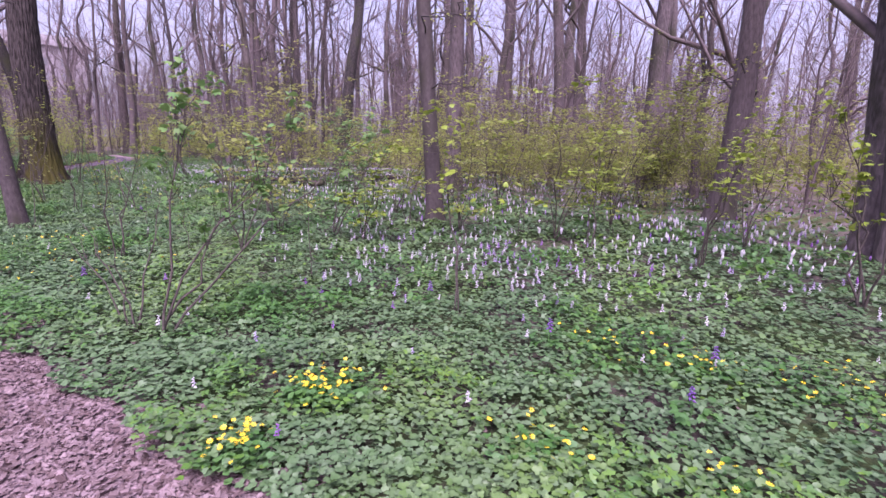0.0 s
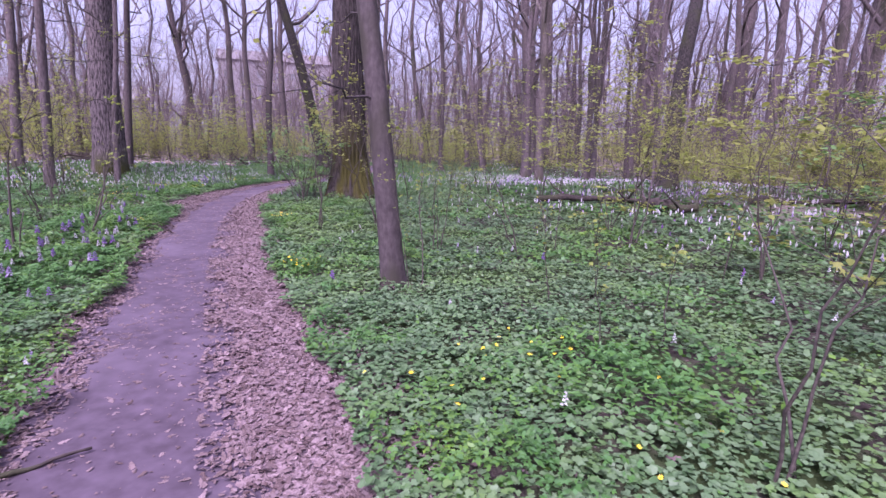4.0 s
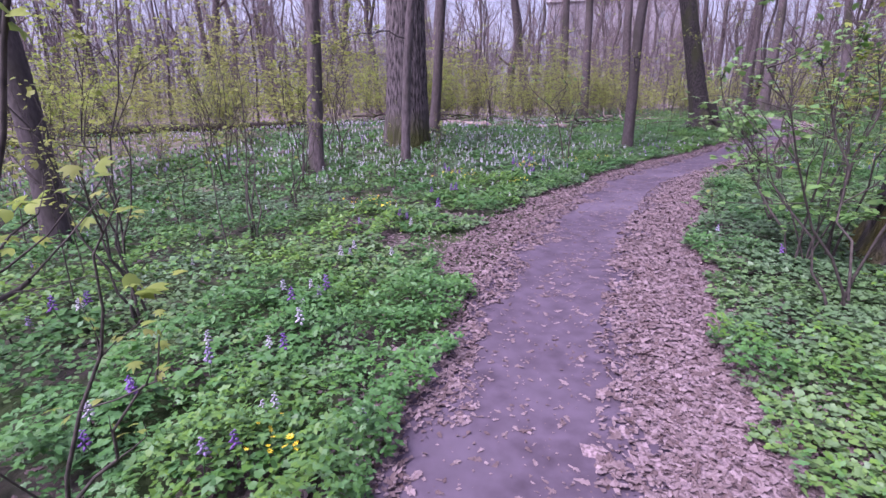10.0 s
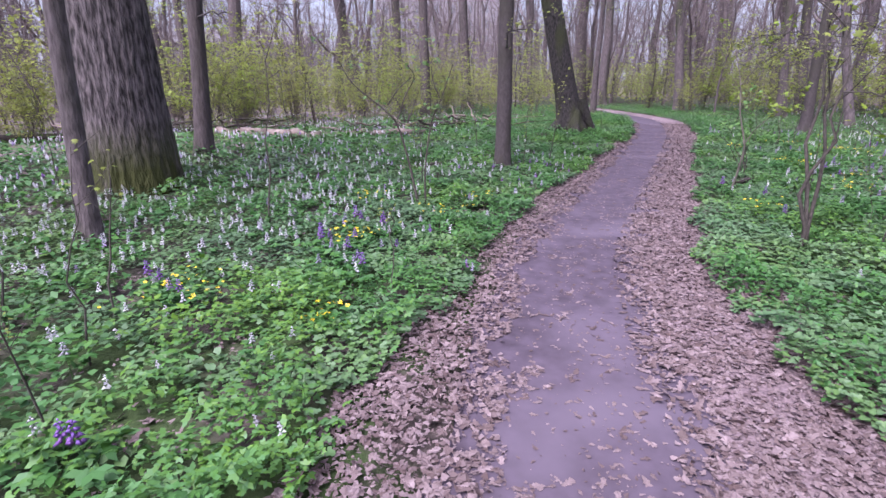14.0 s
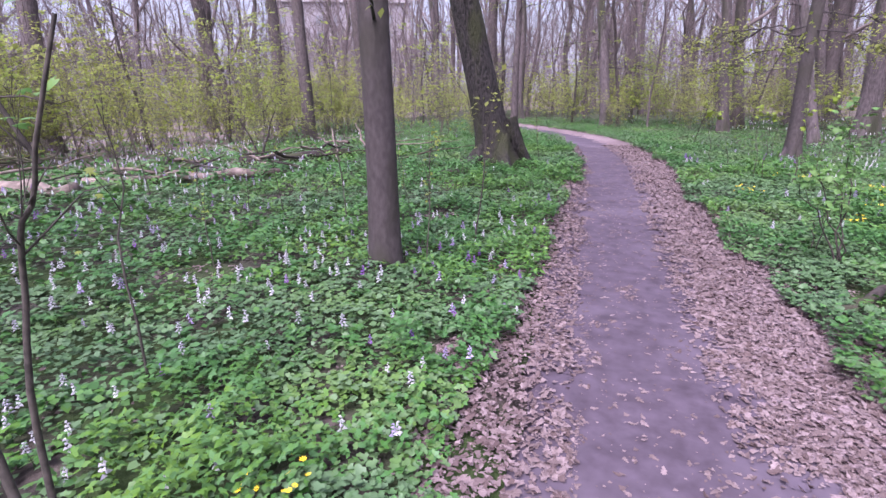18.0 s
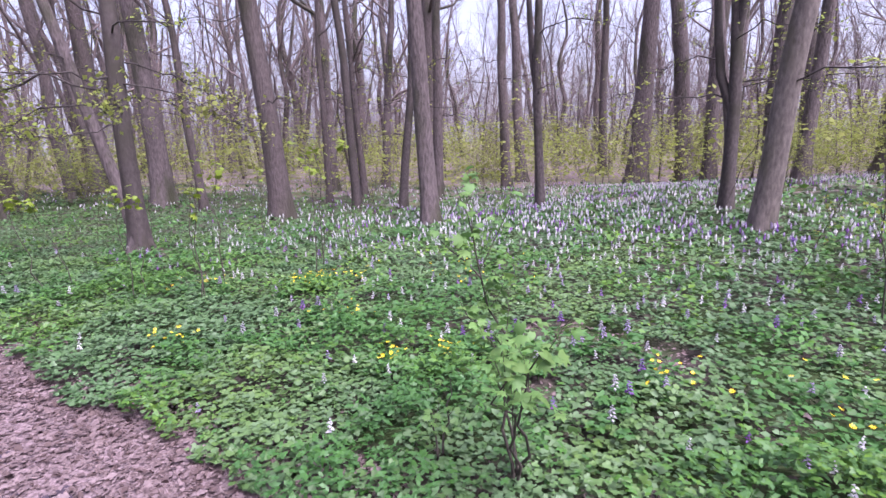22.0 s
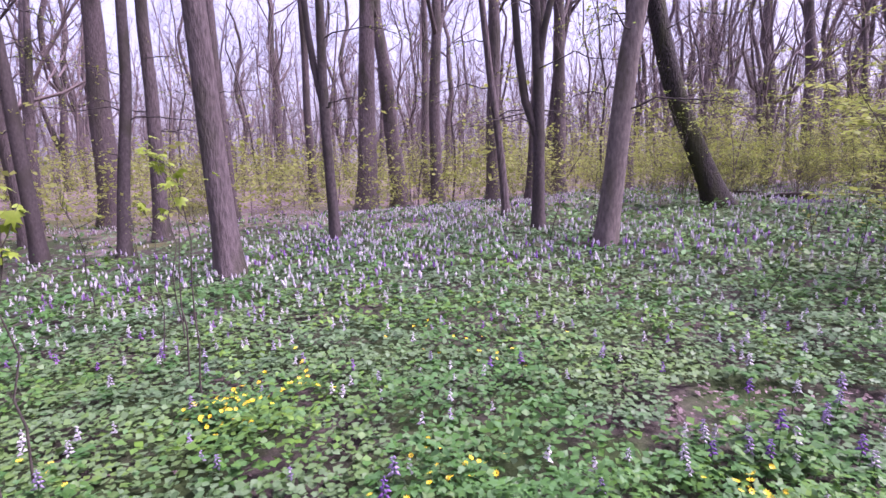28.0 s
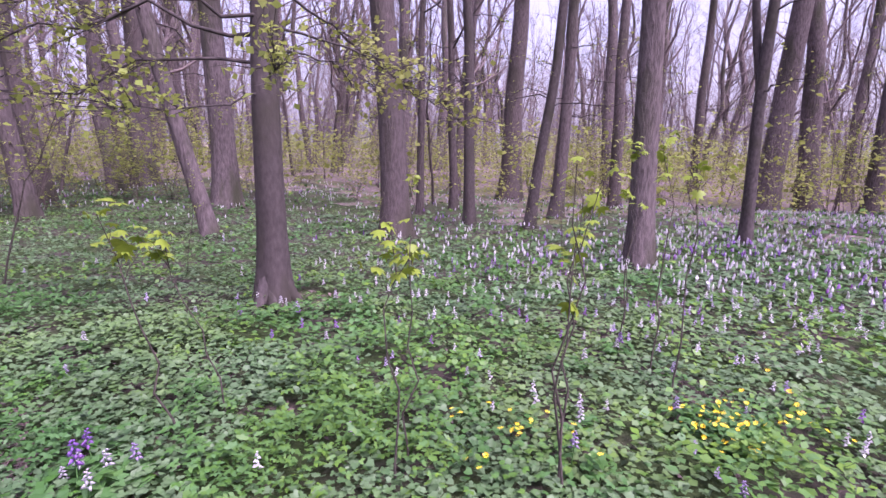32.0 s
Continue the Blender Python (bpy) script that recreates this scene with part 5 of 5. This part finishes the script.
def sow(density, near, far, box=(-40, 13, -7, 48), seed=1):
    """Random places beside the trail, from near to far metres off its middle."""
    r = np.random.default_rng(seed)
    x0, x1, y0, y1 = box
    n = int(density * (x1 - x0) * (y1 - y0))
    xs, ys, ds = [], [], []
    for _ in range(max(1, n // 200000 + 1)):
        m = n // max(1, n // 200000 + 1)
        x, y = r.uniform(x0, x1, m), r.uniform(y0, y1, m)
        c = np.min([np.hypot(x - a, y - b) for a, b in TRAIL[::8]], axis=0)
        k = (c > near - 1.5) & (c < far + 1.5)
        x, y = x[k], y[k]
        d = beside(x, y)
        k = (np.abs(d) >= near) & (np.abs(d) < far)
        xs.append(x[k]), ys.append(y[k]), ds.append(d[k])
    x, y, d = np.concatenate(xs), np.concatenate(ys), np.concatenate(ds)
    edge = 0.74 + 0.13 * waves(x, y, 1.0, 31) + 0.05 * waves(x, y, 0.3, 32)
    keep = np.where(d > 0, d > edge, -d > edge + left_litter(x, y)) & ~bare(x, y)
    # thinner on the side that lies open to the south, and towards the rim
    rim = np.minimum(np.minimum(x - x0, x1 - x), np.minimum(y - y0, y1 - y)) + 1.5 * waves(x, y, 3.0, 34)
    south = np.clip((-d - 1.5) / 3, 0, 1) * np.clip((x + 13) / 6, 0, 1)
    keep &= (r.uniform(0, 1, len(x)) > 0.85 * south) & (r.uniform(0, 1, len(x)) < np.clip(rim / 5, 0.0, 1))
    away = np.clip((y - 28.5) / 3, 0, 1) + np.clip((x - 1 - 0.5 * y) / 4, 0, 1)
    keep &= r.uniform(0, 1, len(x)) > np.minimum(0.65 * away + 0.35 * (x < -24), 0.7)
    return x[keep], y[keep], d[keep], r


def carpet():
    for name, label, shape, faces, mat, sign, small in (
            ("ground_elder", "dense carpet of rounded grey-green leaves", ROUND, ROUND_F, ELDER, 1, 1.0),
            ("corydalis_foliage", "mounds of bright fern-like green foliage", FERN, FERN_F, FERNY, -1, 1.3)):
        chunks = []
        for density, near, far, size, seed in ((2000 if sign > 0 else 3300, 0.6, 1.8, 0.034 if sign > 0 else 0.025, 1), (1800 if sign > 0 else 2600, 1.8, 2.6, 0.036 if sign > 0 else 0.028, 5), (1500, 2.6, 4.2, 0.04, 2), (950, 4.2, 5.8, 0.046, 6), (560, 5.8, 8.5, 0.058, 3), (280, 8.5, 12, 0.075, 7), (85, 12, 22, 0.11, 4)):
            x, y, d, r = sow(density, near, far, seed=seed)
            mix = waves(x, y, 2.6, 41) + 0.5 * waves(x, y, 0.9, 42) + r.normal(0, 0.35, len(x)) + np.where(d < 0, np.where(x > -13.5, -0.6, -0.25), np.where(y > 18, 0.25, 0.6)) + 0.55 * np.exp(-((x + 17.5) ** 2 + (y - 16.5) ** 2) / 8)
            share = np.where(np.abs(d) < 10.5, 1, np.where(d < 0, 0.3, 0.55)) * (0.8 if sign < 0 else 1)
            k = (mix * sign > 0) & (r.uniform(0, 1, len(x)) < share)
            x, y = x[k], y[k]
            thin = r.uniform(0, 1, len(x)) < np.clip(1.55 + 0.4 * waves(x, y, 1.4, 43) + 0.4 * waves(x, y, 0.45, 44), 0.6, 1)
            x, y = x[thin], y[thin]
            n = len(x)
            clump = waves(x, y, 0.55, 45 + (sign < 0))
            mound = np.clip(0.5 + (0.7 if sign < 0 else 0.5) * clump + 0.4 * waves(x, y, 1.3, 47), 0, 1.4)
            full = r.uniform(0, 1, n) < (0.6 + 0.6 * mound if sign < 0 else 0.85 + 0.4 * mound)
            x, y, mound, n = x[full], y[full], mound[full], int(full.sum())
            z = land(x, y) + 0.015 + (0.03 + (0.14 if sign < 0 else 0.075) * mound) * r.uniform(0.4, 1.2, n)
            form, form_f = (LOBED, LOBED_F) if far < 1.9 and sign > 0 else (shape, faces) if far < 2.7 else (WIDE, LEAF4_F) if sign > 0 else (NARROW, LEAF4_F)
            chunks.append(scatter(form, form_f, np.stack([x, y, z], -1), size * small * r.uniform(0.6, 1.35, n), r.uniform(0, 6.28, n), r.normal(0, 0.36 if sign > 0 else 0.45, n), r.uniform(0, 6.28, n)))
        tagged(new(name, mesh_of(name, chunks, mat)), label, "undergrowth", kind="stuff")


carpet()

# ---- dry leaves ----
# lobed oak leaves, and crumpled bits of them
OAK_LEAVES = []
for s in range(6):
    lr_ = np.random.default_rng(90 + s)
    if s < 3:
        side_ = np.array(((0.05, -0.5), (0.16, -0.3), (0.1, -0.17), (0.3, 0.0), (0.17, 0.1), (0.32, 0.3), (0.16, 0.36), (0.12, 0.52))) * lr_.uniform(0.85, 1.15, (8, 2))
        other_ = side_[::-1] * (-1, 1) * lr_.uniform(0.85, 1.15, (8, 2))
        rim_ = np.concatenate([side_, other_])
    else:
        an_ = np.linspace(0, 2 * np.pi, 4, endpoint=False) + lr_.normal(0, 0.3, 4)
        rim_ = np.stack([np.cos(an_), np.sin(an_)], -1) * lr_.uniform(0.2, 0.5, (4, 1))
    m_ = len(rim_)
    rim_ = np.concatenate([rim_, 0.05 * lr_.uniform(-1, 1.2, (m_, 1))], 1)
    if s < 3:
        OAK_LEAVES.append((np.concatenate([[(0, 0, 0.03)], rim_]), np.array([(0, 1 + i, 1 + (i + 1) % m_) for i in range(m_)])))
    else:
        OAK_LEAVES.append((rim_ + [(0, 0, 0.06), (0, 0, 0), (0, 0, 0.06), (0, 0, 0)], np.array([(0, 1, 2), (0, 2, 3)])))


def litter():
    r = np.random.default_rng(15)
    spots = []
    q = np.concatenate([r.uniform(22, 160, 330000), r.uniform(22, 160, 105000)])
    i = q.astype(int)
    side = np.concatenate([r.uniform(-1.5, 1.2, 330000), r.normal(0, 2.6, 105000)])
    spot = TRAIL[i] + (TRAIL[i + 1] - TRAIL[i]) * (q - i)[:, None] + TRAIL_RIGHT[i] * side[:, None]
    for bx, by, ra, rb, turn in BARE:
        m = int(500 * ra * rb * 3.14)
        u, w = r.uniform(-1.1, 1.1, m) * ra, r.uniform(-1.1, 1.1, m) * rb
        spot = np.concatenate([spot, np.stack([bx + u * np.cos(turn) - w * np.sin(turn), by + u * np.sin(turn) + w * np.cos(turn)], -1)])
    x, y, n = spot[:, 0], spot[:, 1], len(spot)
    wide = np.arange(n) >= 330000
    d = beside(x, y)
    wob = 0.1 * waves(x, y, 1.1, 51) + 0.05 * waves(x, y, 0.35, 52)
    right = (d > -0.05 + wob) & (d < 1.12 + wob)
    left = (-d > 0.68 + wob) & (-d < 0.98 + left_litter(x, y) + wob)
    on = (np.abs(d) < 0.75)
    p = np.where(bare(x, y), 1.0, np.where(wide & (np.abs(d) > 1.2), 0.1, np.where(right, 0.9 * np.clip((d - wob + 0.05) / 0.3, 0.15, 1), np.where(left, 0.75, np.where(on, 0.05 + 0.12 * np.clip(waves(x, y, 0.9, 54), 0, 1), 0.05)))))
    p = p * np.where(right | left, np.clip(0.95 + 0.4 * waves(x, y, 0.8, 53), 0.4, 1), 1)
    k = r.uniform(0, 1, n) < p * 1.0
    x, y, d = x[k], y[k], d[k]
    floor_z = np.where(np.abs(d) < 0.93, 0.012 - 0.025 * (1 - np.minimum(d / 0.95, 1) ** 2) + 0.008 * waves(x, y, 0.9, 5) + 0.005 * waves(x, y, 0.25, 6), 0.004)
    piled = np.clip((np.abs(d + 0.35) - 0.3) / 0.2, 0, 1)
    z = land(x, y) + floor_z + 0.0035 + r.uniform(0, 0.016, len(x)) * piled
    kinds = np.where(r.uniform(0, 1, len(x)) < np.where(np.abs(d + 0.35) < 0.35, 0.3, 0.13), r.integers(0, 3, len(x)), r.integers(3, 6, len(x)))
    size, yaw, tilt, about = np.where(kinds < 3, r.uniform(0.045, 0.082, len(x)), 0.016 + 0.05 * r.beta(1.1, 2.2, len(x))) * np.where(np.abs(d + 0.35) < 0.35, r.uniform(0.35, 0.85, len(x)), 1), r.uniform(0, 6.28, len(x)), r.normal(0, 1, len(x)) * np.where(np.abs(d + 0.3) < 0.35, 0.12, 0.42), r.uniform(0, 6.28, len(x))
    single = (d > 0.1) & (d < 0.9) & (y > 12.2) & (y < 14.6)
    take = np.flatnonzero(single)[:300]
    rest = np.ones(len(x), bool)
    rest[take] = False
    bed = thing("leaf_litter", "bed of dry pinkish-brown oak leaves along the path", "leaves")
    chunks = []
    for s, (v, f) in enumerate(OAK_LEAVES):
        k = rest & (kinds == s)
        chunks.append(scatter(v, f, np.stack([x, y, z], -1)[k], size[k], yaw[k], tilt[k], about[k]))
    tagged(part("leaf_bed", mesh_of("leaf_bed", chunks, LITTER, False), bed), kind="stuff")
    meshes = [mesh_of("leaf", [(v, f)], LITTER, False) for v, f in OAK_LEAVES]
    for i in take:
        ob = part("leaf", meshes[kinds[i]], bed)
        ob.matrix_basis = pose(x[i], y[i], z[i], math.degrees(tilt[i]), 0, math.degrees(yaw[i])) @ Matrix.Scale(size[i], 4)


litter()

# ---- flowers ----
BLOOM = ((0, -0.4, 0.1), (0.3, 0.1, 0.0), (-0.3, 0.1, 0.0), (0, 0.15, 0.42), (0, 0.75, -0.12))
BLOOM_F = ((0, 1, 3), (0, 3, 2), (0, 2, 1), (1, 4, 3), (2, 3, 4), (1, 2, 4))
PLAIN = ((0.38, -0.3, 0.0), (-0.38, -0.3, 0.0), (0, 0.1, 0.55), (0, 0.6, -0.1))
PLAIN_F = ((0, 2, 1), (0, 3, 2), (1, 2, 3), (0, 1, 3))


def spindle(r, tall, wide):
    """A dense spike of blossoms: a knobbly tapered column."""
    a, rings = np.arange(5) * np.pi / 2.5, (0.5, 1.0, 0.7, 0.1)
    v = [np.stack([wide * s * np.cos(a + 0.5 * i) * r.uniform(0.4, 1.5, 5), wide * s * np.sin(a + 0.5 * i) * r.uniform(0.4, 1.5, 5), tall * (i / 3 + r.normal(0, 0.09, 5))], -1) for i, s in enumerate(rings)]
    f = [(i * 5 + j, i * 5 + (j + 1) % 5, i * 5 + 5 + (j + 1) % 5, i * 5 + 5 + j) for i in range(3) for j in range(5)]
    return np.concatenate(v), np.array(f)


def spike(r, n=9, tall=0.07, size=0.02, plain=False):
    t = np.linspace(0, 1, n)
    a = np.arange(n) * 2.4 + r.uniform(0, 6)
    rad = 0.35 * size * (1.25 - 0.8 * t)
    at = np.stack([rad * np.cos(a), rad * np.sin(a), tall * t], -1)
    return scatter(PLAIN if plain else BLOOM, PLAIN_F if plain else BLOOM_F, at, size * (1.1 - 0.5 * t), a - np.pi / 2, r.normal(0, 0.3, n), a)


def corydalis(mat, label, seed):
    r = np.random.default_rng(seed)
    ob = thing("corydalis_plant", label, "flower", "corydalis in the undergrowth")
    h = r.uniform(0.12, 0.17)
    t = np.linspace(0, 1, 5)
    line = np.stack([r.normal(0, 0.02) * t**2, r.normal(0, 0.02) * t**2, (h + 0.04) * t - 0.01], -1)
    part("stem", mesh_of("stem", [tubes(line[None], np.full((1, 5), 0.0022), 5)], FERNY), ob)
    v, f = spike(r, 16, 0.066, 0.023)
    part("flower_spike", mesh_of("flower_spike", [(v + line[3], f)], mat), ob, "dense spike of spurred tubular blossoms")
    tufts = []
    for s in range(3):
        n = 5
        az = s * 2.1 + r.uniform(0, 1)
        q = np.linspace(0.3, 1, n)
        at = np.stack([0.075 * q * np.cos(az), 0.075 * q * np.sin(az), 0.07 + 0.03 * q], -1) + r.normal(0, 0.008, (n, 3))
        tufts.append(scatter(FERN, FERN_F, at, np.full(n, 0.05), np.full(n, az - 1.57) + r.normal(0, 0.5, n), r.normal(0, 0.3, n), r.uniform(0, 6, n)))
    tagged(part("foliage", mesh_of("foliage", tufts, FERNY), ob), kind="stuff")
    return ob


def bloom_density(x, y, d):
    a = np.abs(d)
    far = np.clip((a - 4.3) / 4.0, 0, 1)
    patch = np.clip(0.5 + 0.9 * waves(x, y, 4.2, 61) + 0.4 * waves(x, y, 1.3, 62), 0, 1.4)
    extra = 0
    for fx, fy, w, s in ((0.86, 5.20, 1.0, 2.2), (-0.04, 6.20, 0.9, 1.4), (2.06, 5.80, 1.0, 1.6), (-19.6, 15.2, 1.7, 2.2), (-18.7, 13.3, 0.9, 1.5), (-19.0, 16.8, 1.0, 1.4), (-18.0, 21.4, 0.9, 1.2), (-19.3, 19.5, 1.2, 1.0), (-21.3, 19.0, 1.2, 1.4), (-9.8, 22.6, 2.2, 1.3), (-10.2, 28.5, 2.6, 1.5), (-12.0, 27.2, 0.9, 0.9), (-17.9, 21.2, 0.7, 0.6), (-12.6, 29.2, 1.4, 0.9), (-5, 27, 3.5, 1.3)):
        extra = extra + s * np.exp(-((x - fx) ** 2 + (y - fy) ** 2) / (2 * w * w))
    return 0.014 + 0.38 * far * patch + 0.28 * extra


def flowers():
    r = np.random.default_rng(33)
    tints = ((WHITE, "white corydalis with fern-like leaves in the undergrowth"), (LILAC, "lilac corydalis with fern-like leaves in the undergrowth"), (PURPLE, "purple corydalis with fern-like leaves in the undergrowth"))
    kinds = [[corydalis(m, l, 70 + 3 * i + s) for s in range(2)] for i, (m, l) in enumerate(tints)]
    x, y, d, _ = sow(42, 0.9, 24, seed=9)
    k = r.uniform(0, 1, len(x)) < bloom_density(x, y, d)
    x, y, d = x[k], y[k], d[k]
    tone = 0.9 * waves(x, y, 3.0, 63) + r.normal(0, 0.7, len(x)) + 0.35 * (np.abs(d) < 3) - 1.1 * np.exp(-((x + 18.5) ** 2 + (y - 14.5) ** 2) / 16)
    tint = np.where(tone < 0.4, 0, np.where((tone < 1.15), 1, 2))
    near = np.flatnonzero(np.abs(d) < 4.2)
    near = near[r.permutation(len(near))[:230]]
    first = set()
    for i in near:
        m = pose(x[i], y[i], float(land(x[i], y[i])), 0, 0, r.uniform(0, 360)) @ Matrix.Scale(r.uniform(0.8, 1.15), 4)
        key = (int(tint[i]), int(r.integers(0, 2)))
        if key in first:
            copy_thing(kinds[key[0]][key[1]], m)
        else:
            first.add(key)
            kinds[key[0]][key[1]].matrix_basis = m
    for px, py, n in ((-16.5, 27.4, 6), (-14.05, 23.15, 7), (-13.75, 22.95, 3), (-11.35, 8.15, 7), (-11.9, 8.9, 4), (-11.1, 8.9, 3), (-16.2, 13.0, 4), (-17.3, 14.0, 5), (-14.3, 22.0, 3), (-15.0, 19.9, 4), (-9.6, 6.9, 4), (-14.6, 24.6, 3), (-11.2, 7.1, 8), (-11.0, 6.4, 5), (-10.6, 7.7, 5), (-14.4, 8.75, 5), (-13.2, 9.6, 5), (-12.9, 11.0, 4), (-13.5, 22.5, 4), (-13.9, 22.3, 3),
                      (-9.3, 5.9, 5), (-9.9, 6.3, 4), (-10.3, 6.9, 4), (-10.9, 7.6, 5), (-12.1, 8.0, 4), (-12.4, 9.3, 4), (-12.9, 9.0, 4), (-13.8, 10.2, 5), (-14.5, 10.9, 4), (-15.1, 11.9, 4), (-16.9, 15.2, 5), (-17.6, 16.0, 5), (-17.2, 15.5, 4)):
        for _ in range(n):
            qx, qy = px + r.normal(0, 0.16), py + r.normal(0, 0.16)
            if abs(float(beside([qx], [qy])[0])) < 1.0:
                continue
            m = pose(qx, qy, float(land(qx, qy)), 0, 0, r.uniform(0, 360)) @ Matrix.Scale(r.uniform(0.95, 1.4), 4)
            copy_thing(kinds[int(r.choice((0, 0, 1, 2, 2)))][int(r.integers(0, 2))], m)
    rest = np.ones(len(x), bool)
    rest[near] = False
    forms = [[spike(np.random.default_rng(s), 9, 0.06, 0.021, True) for s in range(4)], [spindle(np.random.default_rng(s), 0.075, 0.016) for s in range(4)]]
    for c, (m, name) in enumerate(((WHITE, "white_flowers"), (LILAC, "lilac_flowers"), (PURPLE, "purple_flowers"))):
        chunks = []
        for form, lo, hi in ((0, 0, 6.5), (1, 6.5, 30)):
            for s in range(4):
                k = rest & (tint == c) & (np.abs(d) >= lo) & (np.abs(d) < hi) & (np.arange(len(x)) % 4 == s)
                n = int(k.sum())
                if not n:
                    continue
                v, f = forms[form][s]
                at = np.stack([x[k], y[k], land(x[k], y[k]) + 0.09 + 0.04 * r.uniform(0, 1, n)], -1)
                chunks.append(scatter(v, f, at, r.uniform(0.8, 1.25, n), r.uniform(0, 6.28, n), r.normal(0, 0.12, n), r.uniform(0, 6.28, n)))
        tagged(new(name, mesh_of(name, chunks, m, False)), name.replace("_", " ") + " of corydalis spread through the undergrowth", "flowers", kind="stuff")


flowers()


def celandine(x, y, count, wide, seed):
    r = np.random.default_rng(seed)
    ob = thing("celandine_clump", "clump of yellow celandine with glossy leaves", "flower", "celandine clumps", at=(x, y, float(land(x, y))))
    n = count * 7
    at = np.concatenate([r.normal(0, wide, (n, 2)), r.uniform(0.05, 0.13, (n, 1))], 1)
    part("foliage", mesh_of("foliage", [scatter(ROUND, ROUND_F, at, r.uniform(0.025, 0.045, n), r.uniform(0, 6.28, n), r.normal(0, 0.4, n), r.uniform(0, 6.28, n))], FERNY), ob)
    for _ in range(count):
        p = np.array([*r.normal(0, wide, 2), r.uniform(0.13, 0.19)])
        fl = part("flower", FLOWER, ob)
        fl.matrix_basis = pose(*p, r.normal(0, 22), r.normal(0, 22), r.uniform(0, 360)) @ Matrix.Scale(r.uniform(0.65, 1.0), 4)
    return ob


PETAL = ((0, 0.1, 0), (0.16, 0.55, 0.12), (0, 1.0, 0.3), (-0.16, 0.55, 0.12))
FLOWER = mesh_of("flower", [scatter(PETAL, LEAF4_F, np.zeros((8, 3)), np.full(8, 0.019), np.arange(8) * np.pi / 4, np.zeros(8), np.zeros(8))], YELLOW)
CLUMPS = ((-0.40, 2.34, 16, 0.11), (-0.66, 1.76, 11, 0.08), (0.75, 1.79, 5, 0.12), (1.91, 2.73, 9, 0.2), (1.52, 1.54, 4, 0.08), (2.63, 2.46, 8, 0.2), (1.51, 3.17, 5, 0.14), (-17.33, 14.14, 9, 0.16),
          (-17.3, 15.69, 5, 0.12), (-16.39, 12.03, 6, 0.12), (-15.88, 12.09, 3, 0.08), (-16.18, 14.45, 5, 0.08), (-17.27, 15.76, 8, 0.12), (-18.32, 17.03, 6, 0.14), (-17.29, 17.86, 5, 0.12), (-17.22, 16.99, 5, 0.12))
CLUMPS_2 = ((-15.63, 24.88, 5, 0.1), (-14.39, 23.26, 6, 0.08), (-14.76, 23.48, 4, 0.08), (-14.44, 24.5, 6, 0.14), (-13.93, 25.84, 18, 0.13), (-13.69, 22.03, 4, 0.1), (-14.93, 26.52, 7, 0.2), (-13.44, 25.71, 4, 0.2),
            (-8.07, 8.19, 5, 0.12), (-7.79, 8.02, 4, 0.1), (-12.27, 9.44, 4, 0.08), (-10.33, 10.83, 6, 0.14), (-12.6, 24.6, 5, 0.3), (-14.4, 19.3, 5, 0.2), (-13.6, 21.0, 6, 0.3), (-4.94, 6.20, 6, 0.3), (-3.34, 5.00, 6, 0.4))
for i, c in enumerate(CLUMPS + CLUMPS_2):
    celandine(c[0], c[1], int(c[2] * 3.2), c[3], 200 + i)
